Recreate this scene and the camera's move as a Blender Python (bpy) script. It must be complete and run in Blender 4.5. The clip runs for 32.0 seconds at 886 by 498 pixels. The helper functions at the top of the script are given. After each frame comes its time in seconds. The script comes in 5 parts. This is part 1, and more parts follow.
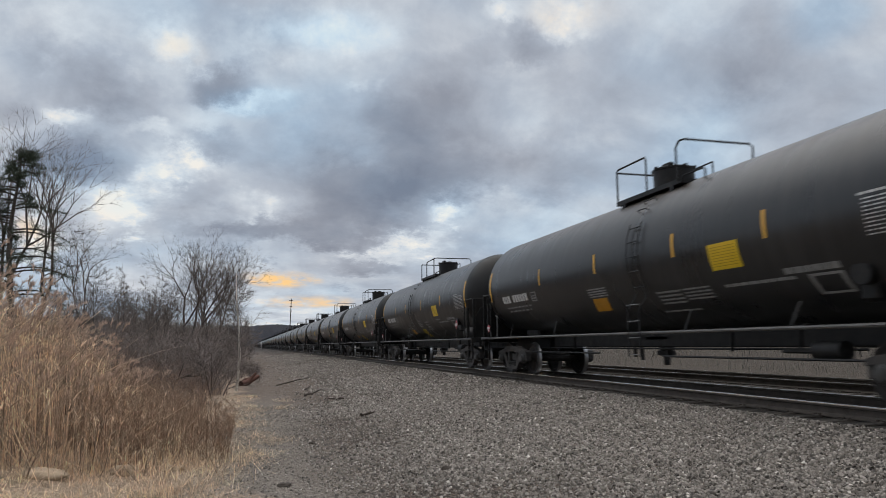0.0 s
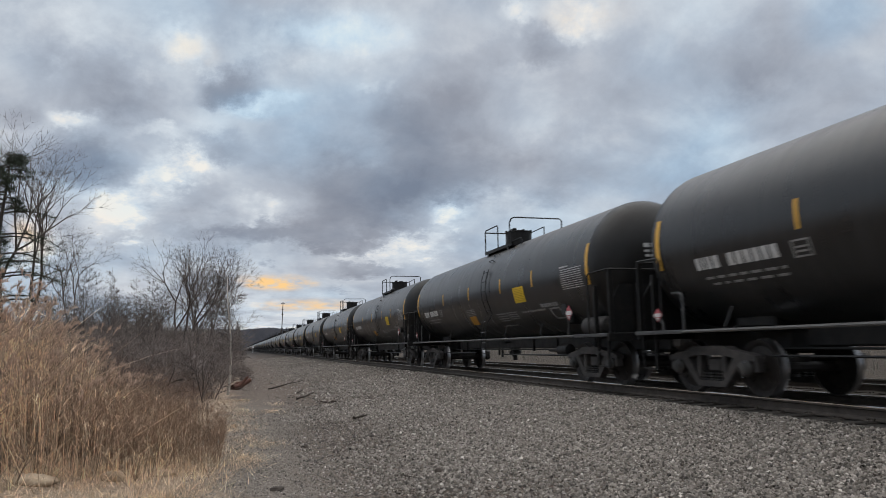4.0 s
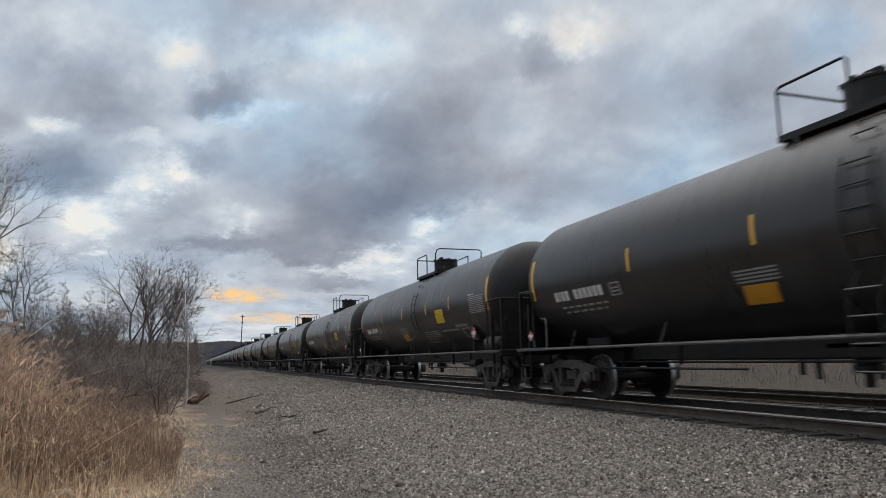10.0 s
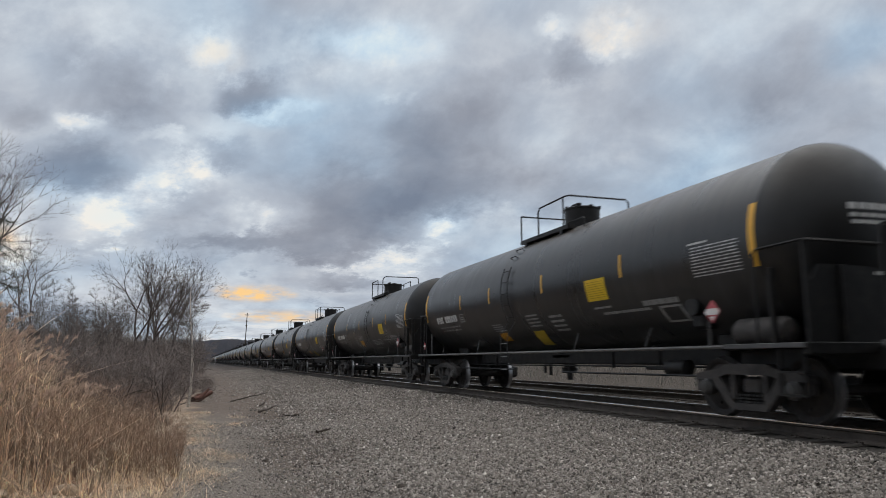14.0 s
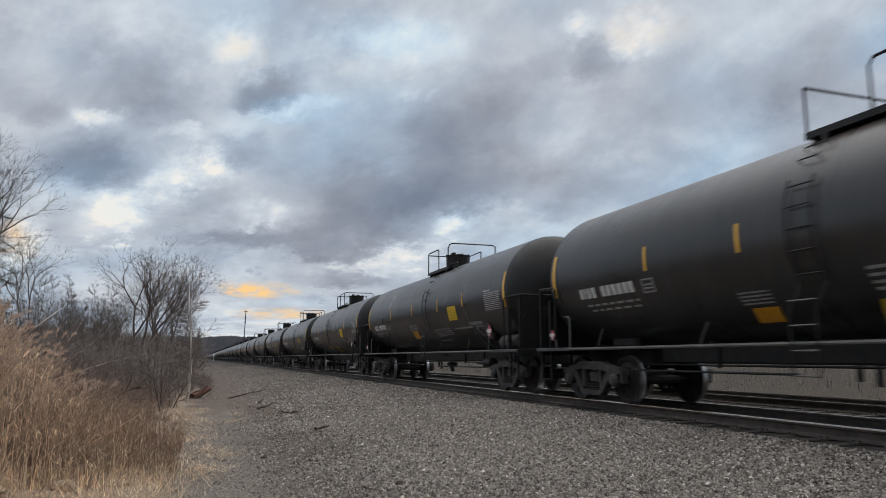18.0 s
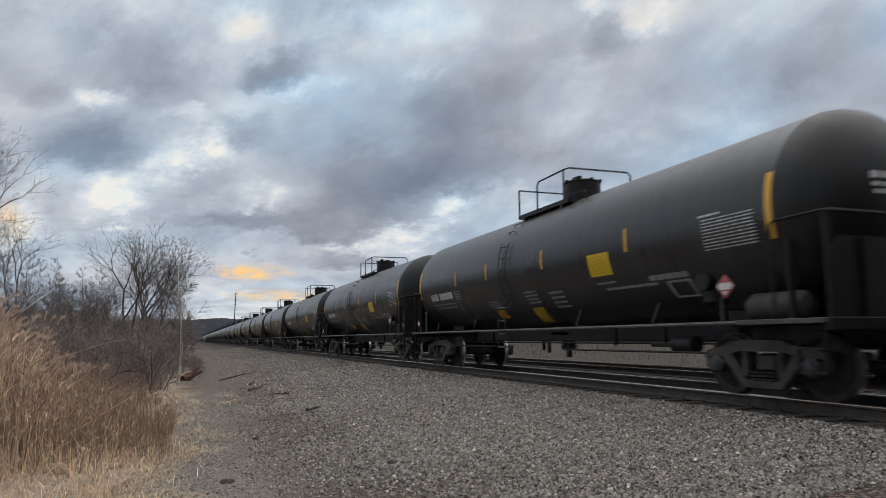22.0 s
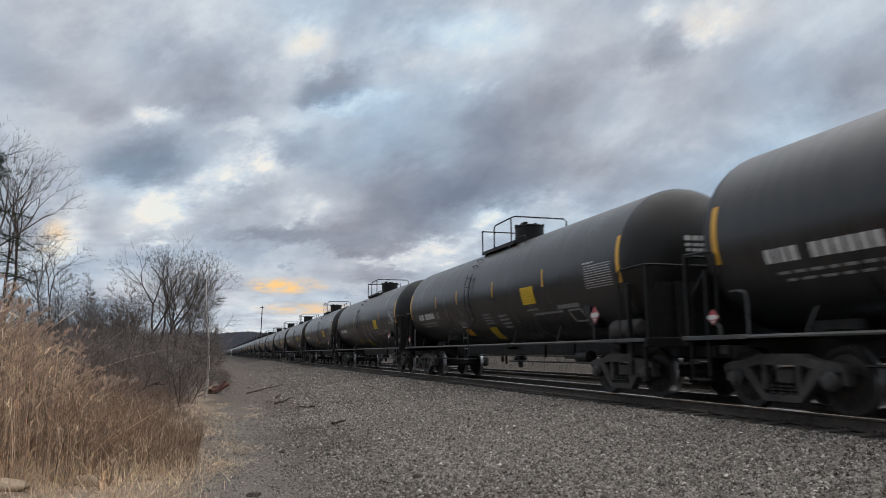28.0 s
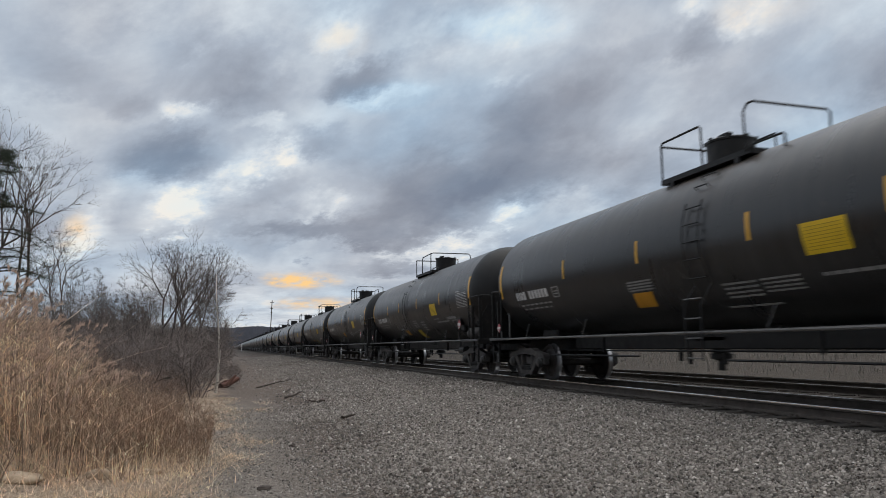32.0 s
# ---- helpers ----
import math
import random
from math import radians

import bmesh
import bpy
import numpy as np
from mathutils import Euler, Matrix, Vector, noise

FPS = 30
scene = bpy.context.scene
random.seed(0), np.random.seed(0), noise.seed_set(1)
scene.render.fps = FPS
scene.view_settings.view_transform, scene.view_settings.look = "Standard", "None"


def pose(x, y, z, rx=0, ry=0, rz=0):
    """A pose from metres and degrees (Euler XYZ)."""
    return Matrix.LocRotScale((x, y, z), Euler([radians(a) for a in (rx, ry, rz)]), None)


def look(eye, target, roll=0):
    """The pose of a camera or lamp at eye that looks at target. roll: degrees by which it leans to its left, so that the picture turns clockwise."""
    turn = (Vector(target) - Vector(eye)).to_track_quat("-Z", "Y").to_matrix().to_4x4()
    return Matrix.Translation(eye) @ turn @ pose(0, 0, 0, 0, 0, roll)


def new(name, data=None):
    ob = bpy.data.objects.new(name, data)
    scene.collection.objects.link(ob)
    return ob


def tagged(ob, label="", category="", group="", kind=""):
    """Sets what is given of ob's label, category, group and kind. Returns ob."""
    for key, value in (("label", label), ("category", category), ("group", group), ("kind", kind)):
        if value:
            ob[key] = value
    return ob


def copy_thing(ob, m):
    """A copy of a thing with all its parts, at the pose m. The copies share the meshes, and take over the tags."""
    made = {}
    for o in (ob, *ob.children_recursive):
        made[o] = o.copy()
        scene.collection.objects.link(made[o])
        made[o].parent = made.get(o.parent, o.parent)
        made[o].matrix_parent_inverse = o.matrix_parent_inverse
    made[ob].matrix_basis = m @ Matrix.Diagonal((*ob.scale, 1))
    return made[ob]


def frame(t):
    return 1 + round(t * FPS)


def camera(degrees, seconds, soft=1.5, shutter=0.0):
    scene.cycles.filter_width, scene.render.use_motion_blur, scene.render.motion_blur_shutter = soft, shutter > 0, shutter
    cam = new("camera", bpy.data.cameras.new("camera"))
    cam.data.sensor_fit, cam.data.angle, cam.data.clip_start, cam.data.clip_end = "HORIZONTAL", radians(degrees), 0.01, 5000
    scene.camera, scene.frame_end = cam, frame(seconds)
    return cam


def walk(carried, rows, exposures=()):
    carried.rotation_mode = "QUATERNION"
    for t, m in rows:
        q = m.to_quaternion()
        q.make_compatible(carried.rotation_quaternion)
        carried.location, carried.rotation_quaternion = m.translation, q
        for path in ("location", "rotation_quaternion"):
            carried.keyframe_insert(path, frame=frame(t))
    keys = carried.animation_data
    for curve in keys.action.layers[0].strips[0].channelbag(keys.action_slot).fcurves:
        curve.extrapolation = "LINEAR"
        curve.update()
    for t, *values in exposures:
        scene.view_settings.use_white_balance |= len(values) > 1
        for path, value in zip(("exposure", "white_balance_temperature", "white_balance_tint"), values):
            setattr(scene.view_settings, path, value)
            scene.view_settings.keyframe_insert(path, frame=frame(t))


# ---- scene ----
import functools

H_EYE = 0.89          # camera above the rail heads, which lie at z = 0
X_TRACK = 8.787       # centre line of the near track, which runs along +y
CAR_PITCH = 18.15     # length of a car over its couplers
SPEED = 20.5          # metres a second, towards the camera


def aim(yaw, pitch, roll):
    """Camera pose: yaw to the right of the track's direction, pitch up, roll."""
    return pose(0, 0, H_EYE, 90 + pitch, 0, -yaw) @ pose(0, 0, 0, 0, 0, roll)


cam = camera(64.61, 32.0, soft=0.5, shutter=0.16)
AIMS = (
    (0, 15.47, 7.76, -0.58), (0.5, 15.62, 7.53, -0.73), (1, 15.69, 7.57, -0.66), (1.5, 15.79, 7.63, -0.70), (2, 15.85, 7.72, -0.70),
    (2.5, 15.81, 7.82, -0.72), (3, 15.86, 7.90, -0.87), (3.5, 16.00, 7.90, -0.94), (5.5, 16.43, 8.10, -1.24), (6, 16.46, 8.15, -1.18),
    (6.5, 16.57, 8.18, -0.95), (7, 16.79, 8.12, -0.89), (7.5, 17.03, 8.03, -0.87), (8, 17.37, 8.07, -0.94), (8.5, 17.80, 8.34, -1.01),
    (9, 18.36, 8.84, -0.98), (9.5, 18.80, 9.00, -0.90), (10, 19.24, 8.94, -1.05), (10.5, 19.46, 8.72, -1.37), (11, 19.37, 8.56, -1.57),
    (11.5, 19.18, 8.50, -1.57), (12, 19.04, 8.47, -1.35), (12.5, 18.89, 8.55, -1.00), (13, 18.73, 8.67, -0.61), (13.5, 18.73, 8.83, -0.45),
    (14, 18.82, 9.04, -0.23), (14.5, 18.98, 9.05, -0.24), (16.5, 19.10, 8.52, -0.13), (17, 19.03, 8.75, -0.03), (17.5, 18.92, 8.97, 0.04),
    (18, 18.90, 8.84, -0.03), (18.5, 19.01, 8.48, -0.13), (19, 19.26, 8.15, -0.37), (19.5, 19.55, 8.07, -0.56), (20, 19.78, 8.08, -0.70),
    (20.5, 19.84, 7.86, -0.73), (21, 19.83, 7.61, -0.56), (21.5, 19.75, 7.34, -0.52), (22, 19.72, 7.26, -0.51), (22.5, 19.69, 7.30, -0.44),
    (23, 19.59, 7.50, -0.26), (23.5, 19.39, 7.75, -0.18), (24, 19.11, 8.03, -0.10), (24.5, 18.80, 8.20, -0.07), (25, 18.50, 8.27, -0.20),
    (25.5, 18.24, 8.31, -0.37), (27.5, 17.73, 8.51, -0.39), (28, 17.70, 8.35, -0.52), (28.5, 17.60, 8.24, -0.52), (29, 17.47, 8.16, -0.53),
    (29.5, 17.24, 8.15, -0.50), (30, 17.08, 8.16, -0.45), (30.5, 17.00, 8.19, -0.39), (31, 16.98, 8.14, -0.44), (31.5, 16.99, 8.04, -0.49),
    (32, 16.96, 7.91, -0.55),
)
walk(cam, [(t, aim(a, b, c)) for t, a, b, c in AIMS])

# ---- world, sun, clouds ----
SUN_AZ, SUN_EL = 3.0, 2.0
world = bpy.data.worlds.new("world")
scene.world = world
world.use_nodes = True
wn = world.node_tree
sky = wn.nodes.new("ShaderNodeTexSky")
sky.sky_type = "NISHITA"
sky.sun_disc = False
sky.sun_elevation = radians(20.0)
sky.sun_rotation = radians(SUN_AZ)
sky.air_density, sky.dust_density = 1.2, 2.0
wn.links.new(sky.outputs[0], wn.nodes["Background"].inputs[0])
wn.nodes["Background"].inputs[1].default_value = 0.05

sun = new("sun", bpy.data.lights.new("sun", "SUN"))
sun.data.energy, sun.data.angle, sun.data.color = 0.6, radians(10), (1.0, 0.86, 0.7)
sun.matrix_world = look((0, 0, 0), (-math.sin(radians(SUN_AZ)), -math.cos(radians(SUN_AZ)), -math.tan(radians(SUN_EL))))
sun.location = (0, 0, 60)
scene.view_settings.exposure = 0.0


# ---- node helpers ----
class Nodes:
    def __init__(self, name):
        self.mat = bpy.data.materials.new(name)
        self.mat.use_nodes = True
        self.t = self.mat.node_tree
        self.bsdf = self.t.nodes["Principled BSDF"]
        self.out = self.t.nodes["Material Output"]

    def add(self, kind):
        return self.t.nodes.new(kind)

    def link(self, a, b):
        self.t.links.new(a, b)

    def put(self, socket, value):
        if isinstance(value, bpy.types.NodeSocket):
            self.link(value, socket)
        else:
            socket.default_value = value

    def math(self, op, a, b=0.0, c=0.0, clamp=False):
        n = self.add("ShaderNodeMath")
        n.operation, n.use_clamp = op, clamp
        for s, v in zip(n.inputs, (a, b, c)):
            self.put(s, v)
        return n.outputs[0]

    def vmath(self, op, a, b=(0, 0, 0), scale=None):
        n = self.add("ShaderNodeVectorMath")
        n.operation = op
        self.put(n.inputs[0], a)
        self.put(n.inputs[1], b)
        if scale is not None:
            self.put(n.inputs[3], scale)
        return n.outputs[1] if op in ("LENGTH", "DISTANCE") else n.outputs[0]

    def noise(self, vec, scale, detail=4.0, rough=0.55, distort=0.0, colour=False):
        n = self.add("ShaderNodeTexNoise")
        self.put(n.inputs["Vector"], vec)
        n.inputs["Scale"].default_value, n.inputs["Detail"].default_value = scale, detail
        n.inputs["Roughness"].default_value, n.inputs["Distortion"].default_value = rough, distort
        return n.outputs["Color" if colour else "Fac"]

    def span(self, v, a, b, c=0.0, d=1.0, smooth=False):
        n = self.add("ShaderNodeMapRange")
        n.interpolation_type = "SMOOTHSTEP" if smooth else "LINEAR"
        for s, x in zip(n.inputs, (v, a, b, c, d)):
            self.put(s, x)
        return n.outputs[0]

    def ramp(self, v, stops):
        n = self.add("ShaderNodeValToRGB")
        e = n.color_ramp.elements
        while len(e) < len(stops):
            e.new(0.5)
        for el, (at, col) in zip(e, stops):
            el.position, el.color = at, (*col, 1)
        self.put(n.inputs[0], v)
        return n.outputs[0]

    def mix(self, f, a, b, mode="MIX"):
        n = self.add("ShaderNodeMix")
        n.data_type, n.blend_type = "RGBA", mode
        self.put(n.inputs[0], f)
        for s, v in ((n.inputs[6], a), (n.inputs[7], b)):
            self.put(s, v if isinstance(v, bpy.types.NodeSocket) else (*v, 1))
        return n.outputs[2]

    def coords(self, which="Object"):
        return self.add("ShaderNodeTexCoord").outputs[which]

    def bump(self, height, strength, distance):
        n = self.add("ShaderNodeBump")
        n.inputs["Strength"].default_value, n.inputs["Distance"].default_value = strength, distance
        self.link(height, n.inputs["Height"])
        self.link(n.outputs[0], self.bsdf.inputs["Normal"])


# ---- cloud layer: a flat sheet that drifts to the right ----
CLOUD_H = 130.0
CLOUD_DRIFT = 75.0   # metres in the whole clip


def cloud_material():
    k = Nodes("cloud_layer")
    p = k.coords()
    r = k.vmath("LENGTH", p)
    shrink = k.math("MULTIPLY", k.math("POWER", k.math("ADD", r, 140.0), -0.82), 1.2)
    q = k.vmath("SCALE", p, scale=shrink)                     # puffs grow with distance
    warp = k.vmath("SUBTRACT", k.noise(q, 1.7, 5, 0.55, colour=True), (0.5, 0.5, 0.5))
    warp = k.vmath("MULTIPLY", warp, (1.0, 1.0, 0.0))
    lift = k.math("MINIMUM", k.math("MULTIPLY", r, 0.17 / CLOUD_H), 1.2)
    push = k.math("MULTIPLY", k.math("SUBTRACT", k.noise(k.vmath("ADD", q, (7, 3, 0)), 2.6, 9, 0.66), 0.5), lift)
    warped = k.vmath("SCALE", p, scale=k.math("ADD", 1.0, push))
    warped = k.vmath("ADD", warped, k.vmath("SCALE", warp, scale=k.math("MULTIPLY", r, 0.12)))
    fine = k.noise(q, 2.4, 8, 0.58, 0.2)
    broad = k.noise(q, 0.7, 4, 0.5)

    mild = k.vmath("ADD", p, k.vmath("SCALE", warp, scale=k.math("MULTIPLY", r, 0.13)))

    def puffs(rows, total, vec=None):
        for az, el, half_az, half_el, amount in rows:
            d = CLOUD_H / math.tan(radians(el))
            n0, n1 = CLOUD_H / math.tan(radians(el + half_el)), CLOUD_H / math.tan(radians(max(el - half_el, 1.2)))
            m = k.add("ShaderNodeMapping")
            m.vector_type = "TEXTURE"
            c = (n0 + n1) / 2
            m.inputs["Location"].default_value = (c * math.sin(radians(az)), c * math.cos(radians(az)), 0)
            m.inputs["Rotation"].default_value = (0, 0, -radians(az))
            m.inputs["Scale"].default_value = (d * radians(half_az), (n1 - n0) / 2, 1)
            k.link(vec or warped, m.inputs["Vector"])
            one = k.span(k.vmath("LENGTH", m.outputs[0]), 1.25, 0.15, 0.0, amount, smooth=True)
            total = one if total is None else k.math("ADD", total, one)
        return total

    v = k.math("ADD", k.span(broad, 0.3, 0.7, 0.56, 0.66), k.span(fine, 0.3, 0.7, -0.17, 0.17))
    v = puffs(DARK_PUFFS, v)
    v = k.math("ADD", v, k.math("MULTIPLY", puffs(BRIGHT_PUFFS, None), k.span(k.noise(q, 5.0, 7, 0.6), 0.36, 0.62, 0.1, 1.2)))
    col = k.ramp(v, ((0.0, (0.200, 0.228, 0.295)), (0.3, (0.292, 0.328, 0.402)), (0.55, (0.430, 0.485, 0.574)),
                     (0.78, (0.64, 0.70, 0.77)), (1.0, (0.88, 0.855, 0.81))))
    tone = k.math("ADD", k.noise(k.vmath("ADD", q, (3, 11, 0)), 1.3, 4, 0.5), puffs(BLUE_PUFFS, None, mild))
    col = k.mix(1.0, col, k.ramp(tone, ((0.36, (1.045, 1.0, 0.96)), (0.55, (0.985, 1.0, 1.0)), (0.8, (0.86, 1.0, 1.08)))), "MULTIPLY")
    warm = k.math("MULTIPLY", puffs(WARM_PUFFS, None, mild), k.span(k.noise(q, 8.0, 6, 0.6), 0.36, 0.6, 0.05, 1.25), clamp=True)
    col = k.mix(warm, col, (0.98, 0.64, 0.29))
    e = k.add("ShaderNodeEmission")
    # an overcast sky is brightest and greyest overhead
    up = k.span(k.math("DIVIDE", r, CLOUD_H), 1.9, 0.2, smooth=True)
    k.link(k.mix(k.math("MULTIPLY", up, 0.7), col, (0.645, 0.60, 0.545)), e.inputs[0])
    sep = k.add("ShaderNodeSeparateXYZ")
    k.link(k.vmath("NORMALIZE", p), sep.inputs[0])
    west = k.span(sep.outputs[1], -0.8, 0.45, 0.55, 1.0, smooth=True)
    k.link(k.math("MULTIPLY", west, k.math("ADD", 1.0, k.math("MULTIPLY", up, 2.5))), e.inputs[1])
    k.link(e.outputs[0], k.out.inputs[0])
    k.mat.cycles.emission_sampling = "NONE"
    return k.mat


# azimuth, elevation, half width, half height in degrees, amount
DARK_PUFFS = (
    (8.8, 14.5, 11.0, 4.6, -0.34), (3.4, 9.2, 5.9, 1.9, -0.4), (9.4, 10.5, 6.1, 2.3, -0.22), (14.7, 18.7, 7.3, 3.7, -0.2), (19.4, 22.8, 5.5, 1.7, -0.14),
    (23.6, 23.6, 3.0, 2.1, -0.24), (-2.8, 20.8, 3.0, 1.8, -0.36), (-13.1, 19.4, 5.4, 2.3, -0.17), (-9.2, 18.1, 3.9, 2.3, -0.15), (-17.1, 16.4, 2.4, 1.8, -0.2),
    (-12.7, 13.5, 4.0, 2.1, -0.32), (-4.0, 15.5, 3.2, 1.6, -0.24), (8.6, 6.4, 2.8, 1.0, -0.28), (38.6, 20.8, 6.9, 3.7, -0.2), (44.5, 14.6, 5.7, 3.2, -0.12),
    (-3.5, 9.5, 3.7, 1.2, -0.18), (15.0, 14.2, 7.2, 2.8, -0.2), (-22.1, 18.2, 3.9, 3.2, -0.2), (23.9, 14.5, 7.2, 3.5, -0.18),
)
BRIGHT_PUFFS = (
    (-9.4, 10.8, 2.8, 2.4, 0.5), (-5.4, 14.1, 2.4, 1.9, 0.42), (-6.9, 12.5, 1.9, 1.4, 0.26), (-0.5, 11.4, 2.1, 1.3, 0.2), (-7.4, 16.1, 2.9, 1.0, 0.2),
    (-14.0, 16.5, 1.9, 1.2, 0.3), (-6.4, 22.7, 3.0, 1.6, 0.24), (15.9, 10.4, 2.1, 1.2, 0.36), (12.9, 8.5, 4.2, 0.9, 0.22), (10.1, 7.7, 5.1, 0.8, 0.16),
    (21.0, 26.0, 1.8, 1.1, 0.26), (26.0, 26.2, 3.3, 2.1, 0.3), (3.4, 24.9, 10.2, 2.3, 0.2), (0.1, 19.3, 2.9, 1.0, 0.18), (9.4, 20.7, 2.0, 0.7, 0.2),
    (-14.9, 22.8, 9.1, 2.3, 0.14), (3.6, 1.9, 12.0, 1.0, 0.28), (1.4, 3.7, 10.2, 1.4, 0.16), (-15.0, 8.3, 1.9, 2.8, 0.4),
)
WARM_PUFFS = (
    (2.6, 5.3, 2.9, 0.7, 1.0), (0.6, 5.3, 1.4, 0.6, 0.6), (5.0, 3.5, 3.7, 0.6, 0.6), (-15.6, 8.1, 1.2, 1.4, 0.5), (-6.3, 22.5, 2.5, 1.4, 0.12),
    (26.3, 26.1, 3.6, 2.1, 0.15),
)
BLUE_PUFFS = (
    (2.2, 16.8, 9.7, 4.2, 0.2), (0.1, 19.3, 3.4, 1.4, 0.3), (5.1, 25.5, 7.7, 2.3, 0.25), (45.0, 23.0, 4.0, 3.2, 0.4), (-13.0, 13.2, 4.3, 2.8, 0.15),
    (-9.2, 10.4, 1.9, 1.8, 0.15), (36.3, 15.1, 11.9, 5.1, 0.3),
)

# ---- mesh helpers ----
class Mesh:
    """Vertices and faces, gathered piece by piece."""

    def __init__(self):
        self.v, self.f, self.smooth = [], [], []

    def add(self, verts, faces, smooth=False):
        b = len(self.v)
        self.v += [tuple(p) for p in verts]
        self.f += [tuple(i + b for i in f) for f in faces]
        self.smooth += [smooth] * len(faces)
        return self

    def box(self, c, s, rz=0.0, rx=0.0, bevel=0.0):
        hx, hy, hz = s[0] / 2, s[1] / 2, s[2] / 2
        b = min(bevel, hx * .9, hy * .9, hz * .9)
        m = Matrix.Translation(c) @ Matrix.Rotation(rz, 4, "Z") @ Matrix.Rotation(rx, 4, "X")
        if b <= 0:
            pts = [(x, y, z) for z in (-hz, hz) for x, y in ((-hx, -hy), (hx, -hy), (hx, hy), (-hx, hy))]
            fs = [(3, 2, 1, 0), (4, 5, 6, 7)] + [(i, (i + 1) % 4, 4 + (i + 1) % 4, 4 + i) for i in range(4)]
        else:
            ring = lambda a, z: [(x, y, z) for x, y in ((-hx + a, -hy), (hx - a, -hy), (hx, -hy + a), (hx, hy - a), (hx - a, hy), (-hx + a, hy), (-hx, hy - a), (-hx, -hy + a))]
            inner = lambda z: [(x * (hx - b) / hx, y * (hy - b) / hy, z) for x, y, z in ring(b, z)]
            pts = inner(-hz) + ring(b, -hz + b) + ring(b, hz - b) + inner(hz)
            fs = [tuple(range(7, -1, -1)), tuple(range(24, 32))]
            for k in range(3):
                fs += [(k * 8 + i, k * 8 + (i + 1) % 8, k * 8 + 8 + (i + 1) % 8, k * 8 + 8 + i) for i in range(8)]
        return self.add([m @ Vector(p) for p in pts], fs)

    def tube(self, path, r, n=6, r2=None, caps=True):
        """A round bar along a list of points; r2: radius at its end."""
        path = [Vector(p) for p in path]
        m = len(path)
        vs = []
        side = None
        for i, p in enumerate(path):
            d = (path[min(i + 1, m - 1)] - path[max(i - 1, 0)]).normalized()
            if side is None or abs(side.dot(d)) > 0.95:
                side = d.orthogonal().normalized()
            side = (side - d * side.dot(d)).normalized()
            up = d.cross(side)
            rr = r if r2 is None else r + (r2 - r) * i / (m - 1)
            vs += [p + (side * math.cos(a) + up * math.sin(a)) * rr for a in (2 * math.pi * j / n for j in range(n))]
        fs = [(i * n + j, i * n + (j + 1) % n, (i + 1) * n + (j + 1) % n, (i + 1) * n + j) for i in range(m - 1) for j in range(n)]
        if caps:
            fs += [tuple(range(n - 1, -1, -1)), tuple(range((m - 1) * n, m * n))]
        return self.add(vs, fs, n > 4)

    def lathe(self, profile, n, axis="Z", at=(0, 0, 0)):
        """profile: (radius, height) along the axis."""
        vs, fs = [], []
        for r, z in profile:
            for j in range(n):
                a = 2 * math.pi * j / n
                x, y = r * math.cos(a), r * math.sin(a)
                p = {"Z": (x, y, z), "Y": (x, z, y), "X": (z, x, y)}[axis]
                vs.append((p[0] + at[0], p[1] + at[1], p[2] + at[2]))
        m = len(profile)
        for i in range(m - 1):
            for j in range(n):
                q = (i * n + j, i * n + (j + 1) % n, (i + 1) * n + (j + 1) % n, (i + 1) * n + j)
                fs.append(q if axis != "Y" else q[::-1])
        fs += [tuple(range(n - 1, -1, -1)), tuple(range((m - 1) * n, m * n))]
        return self.add(vs, fs, True)

    def lattice(self, xs, ys, filled, z0, z1):
        """A plate with holes: the cells of a grid for which filled(i, j) holds."""
        m = len(ys)
        vs = [(x, y, z) for z in (z0, z1) for x in xs for y in ys]
        h = len(xs) * m
        on = lambda i, j: 0 <= i < len(xs) - 1 and 0 <= j < m - 1 and filled(i, j)
        fs = []
        for i in range(len(xs) - 1):
            for j in range(m - 1):
                if not on(i, j):
                    continue
                a, b, c, d = i * m + j, (i + 1) * m + j, (i + 1) * m + j + 1, i * m + j + 1
                fs += [(d, c, b, a), (a + h, b + h, c + h, d + h)]
                for (u, v), near in (((a, b), (i, j - 1)), ((b, c), (i + 1, j)), ((c, d), (i, j + 1)), ((d, a), (i - 1, j))):
                    if not on(*near):
                        fs.append((u, v, v + h, u + h))
        return self.add(vs, fs)

    def prism(self, outline, axis, a, b):
        """An outline of 2D points pushed from a to b along the axis."""
        n = len(outline)
        put = {"X": lambda u, v, w: (w, u, v), "Y": lambda u, v, w: (u, w, v), "Z": lambda u, v, w: (u, v, w)}[axis]
        vs = [put(u, v, w) for w in (a, b) for u, v in outline]
        fs = [tuple(range(n - 1, -1, -1)), tuple(range(n, 2 * n))] + [(i, (i + 1) % n, n + (i + 1) % n, n + i) for i in range(n)]
        return self.add(vs, fs)

    def data(self, name, mat):
        me = bpy.data.meshes.new(name)
        me.from_pydata(self.v, [], self.f)
        me.polygons.foreach_set("use_smooth", self.smooth)
        me.materials.append(mat)
        if any(self.smooth):
            me.set_sharp_from_angle(angle=radians(38))
        return me


def part(name, m, material, parent, label=""):
    ob = new(name, m.data(name, material) if isinstance(m, Mesh) else m)
    ob.parent = parent
    return tagged(ob, label)


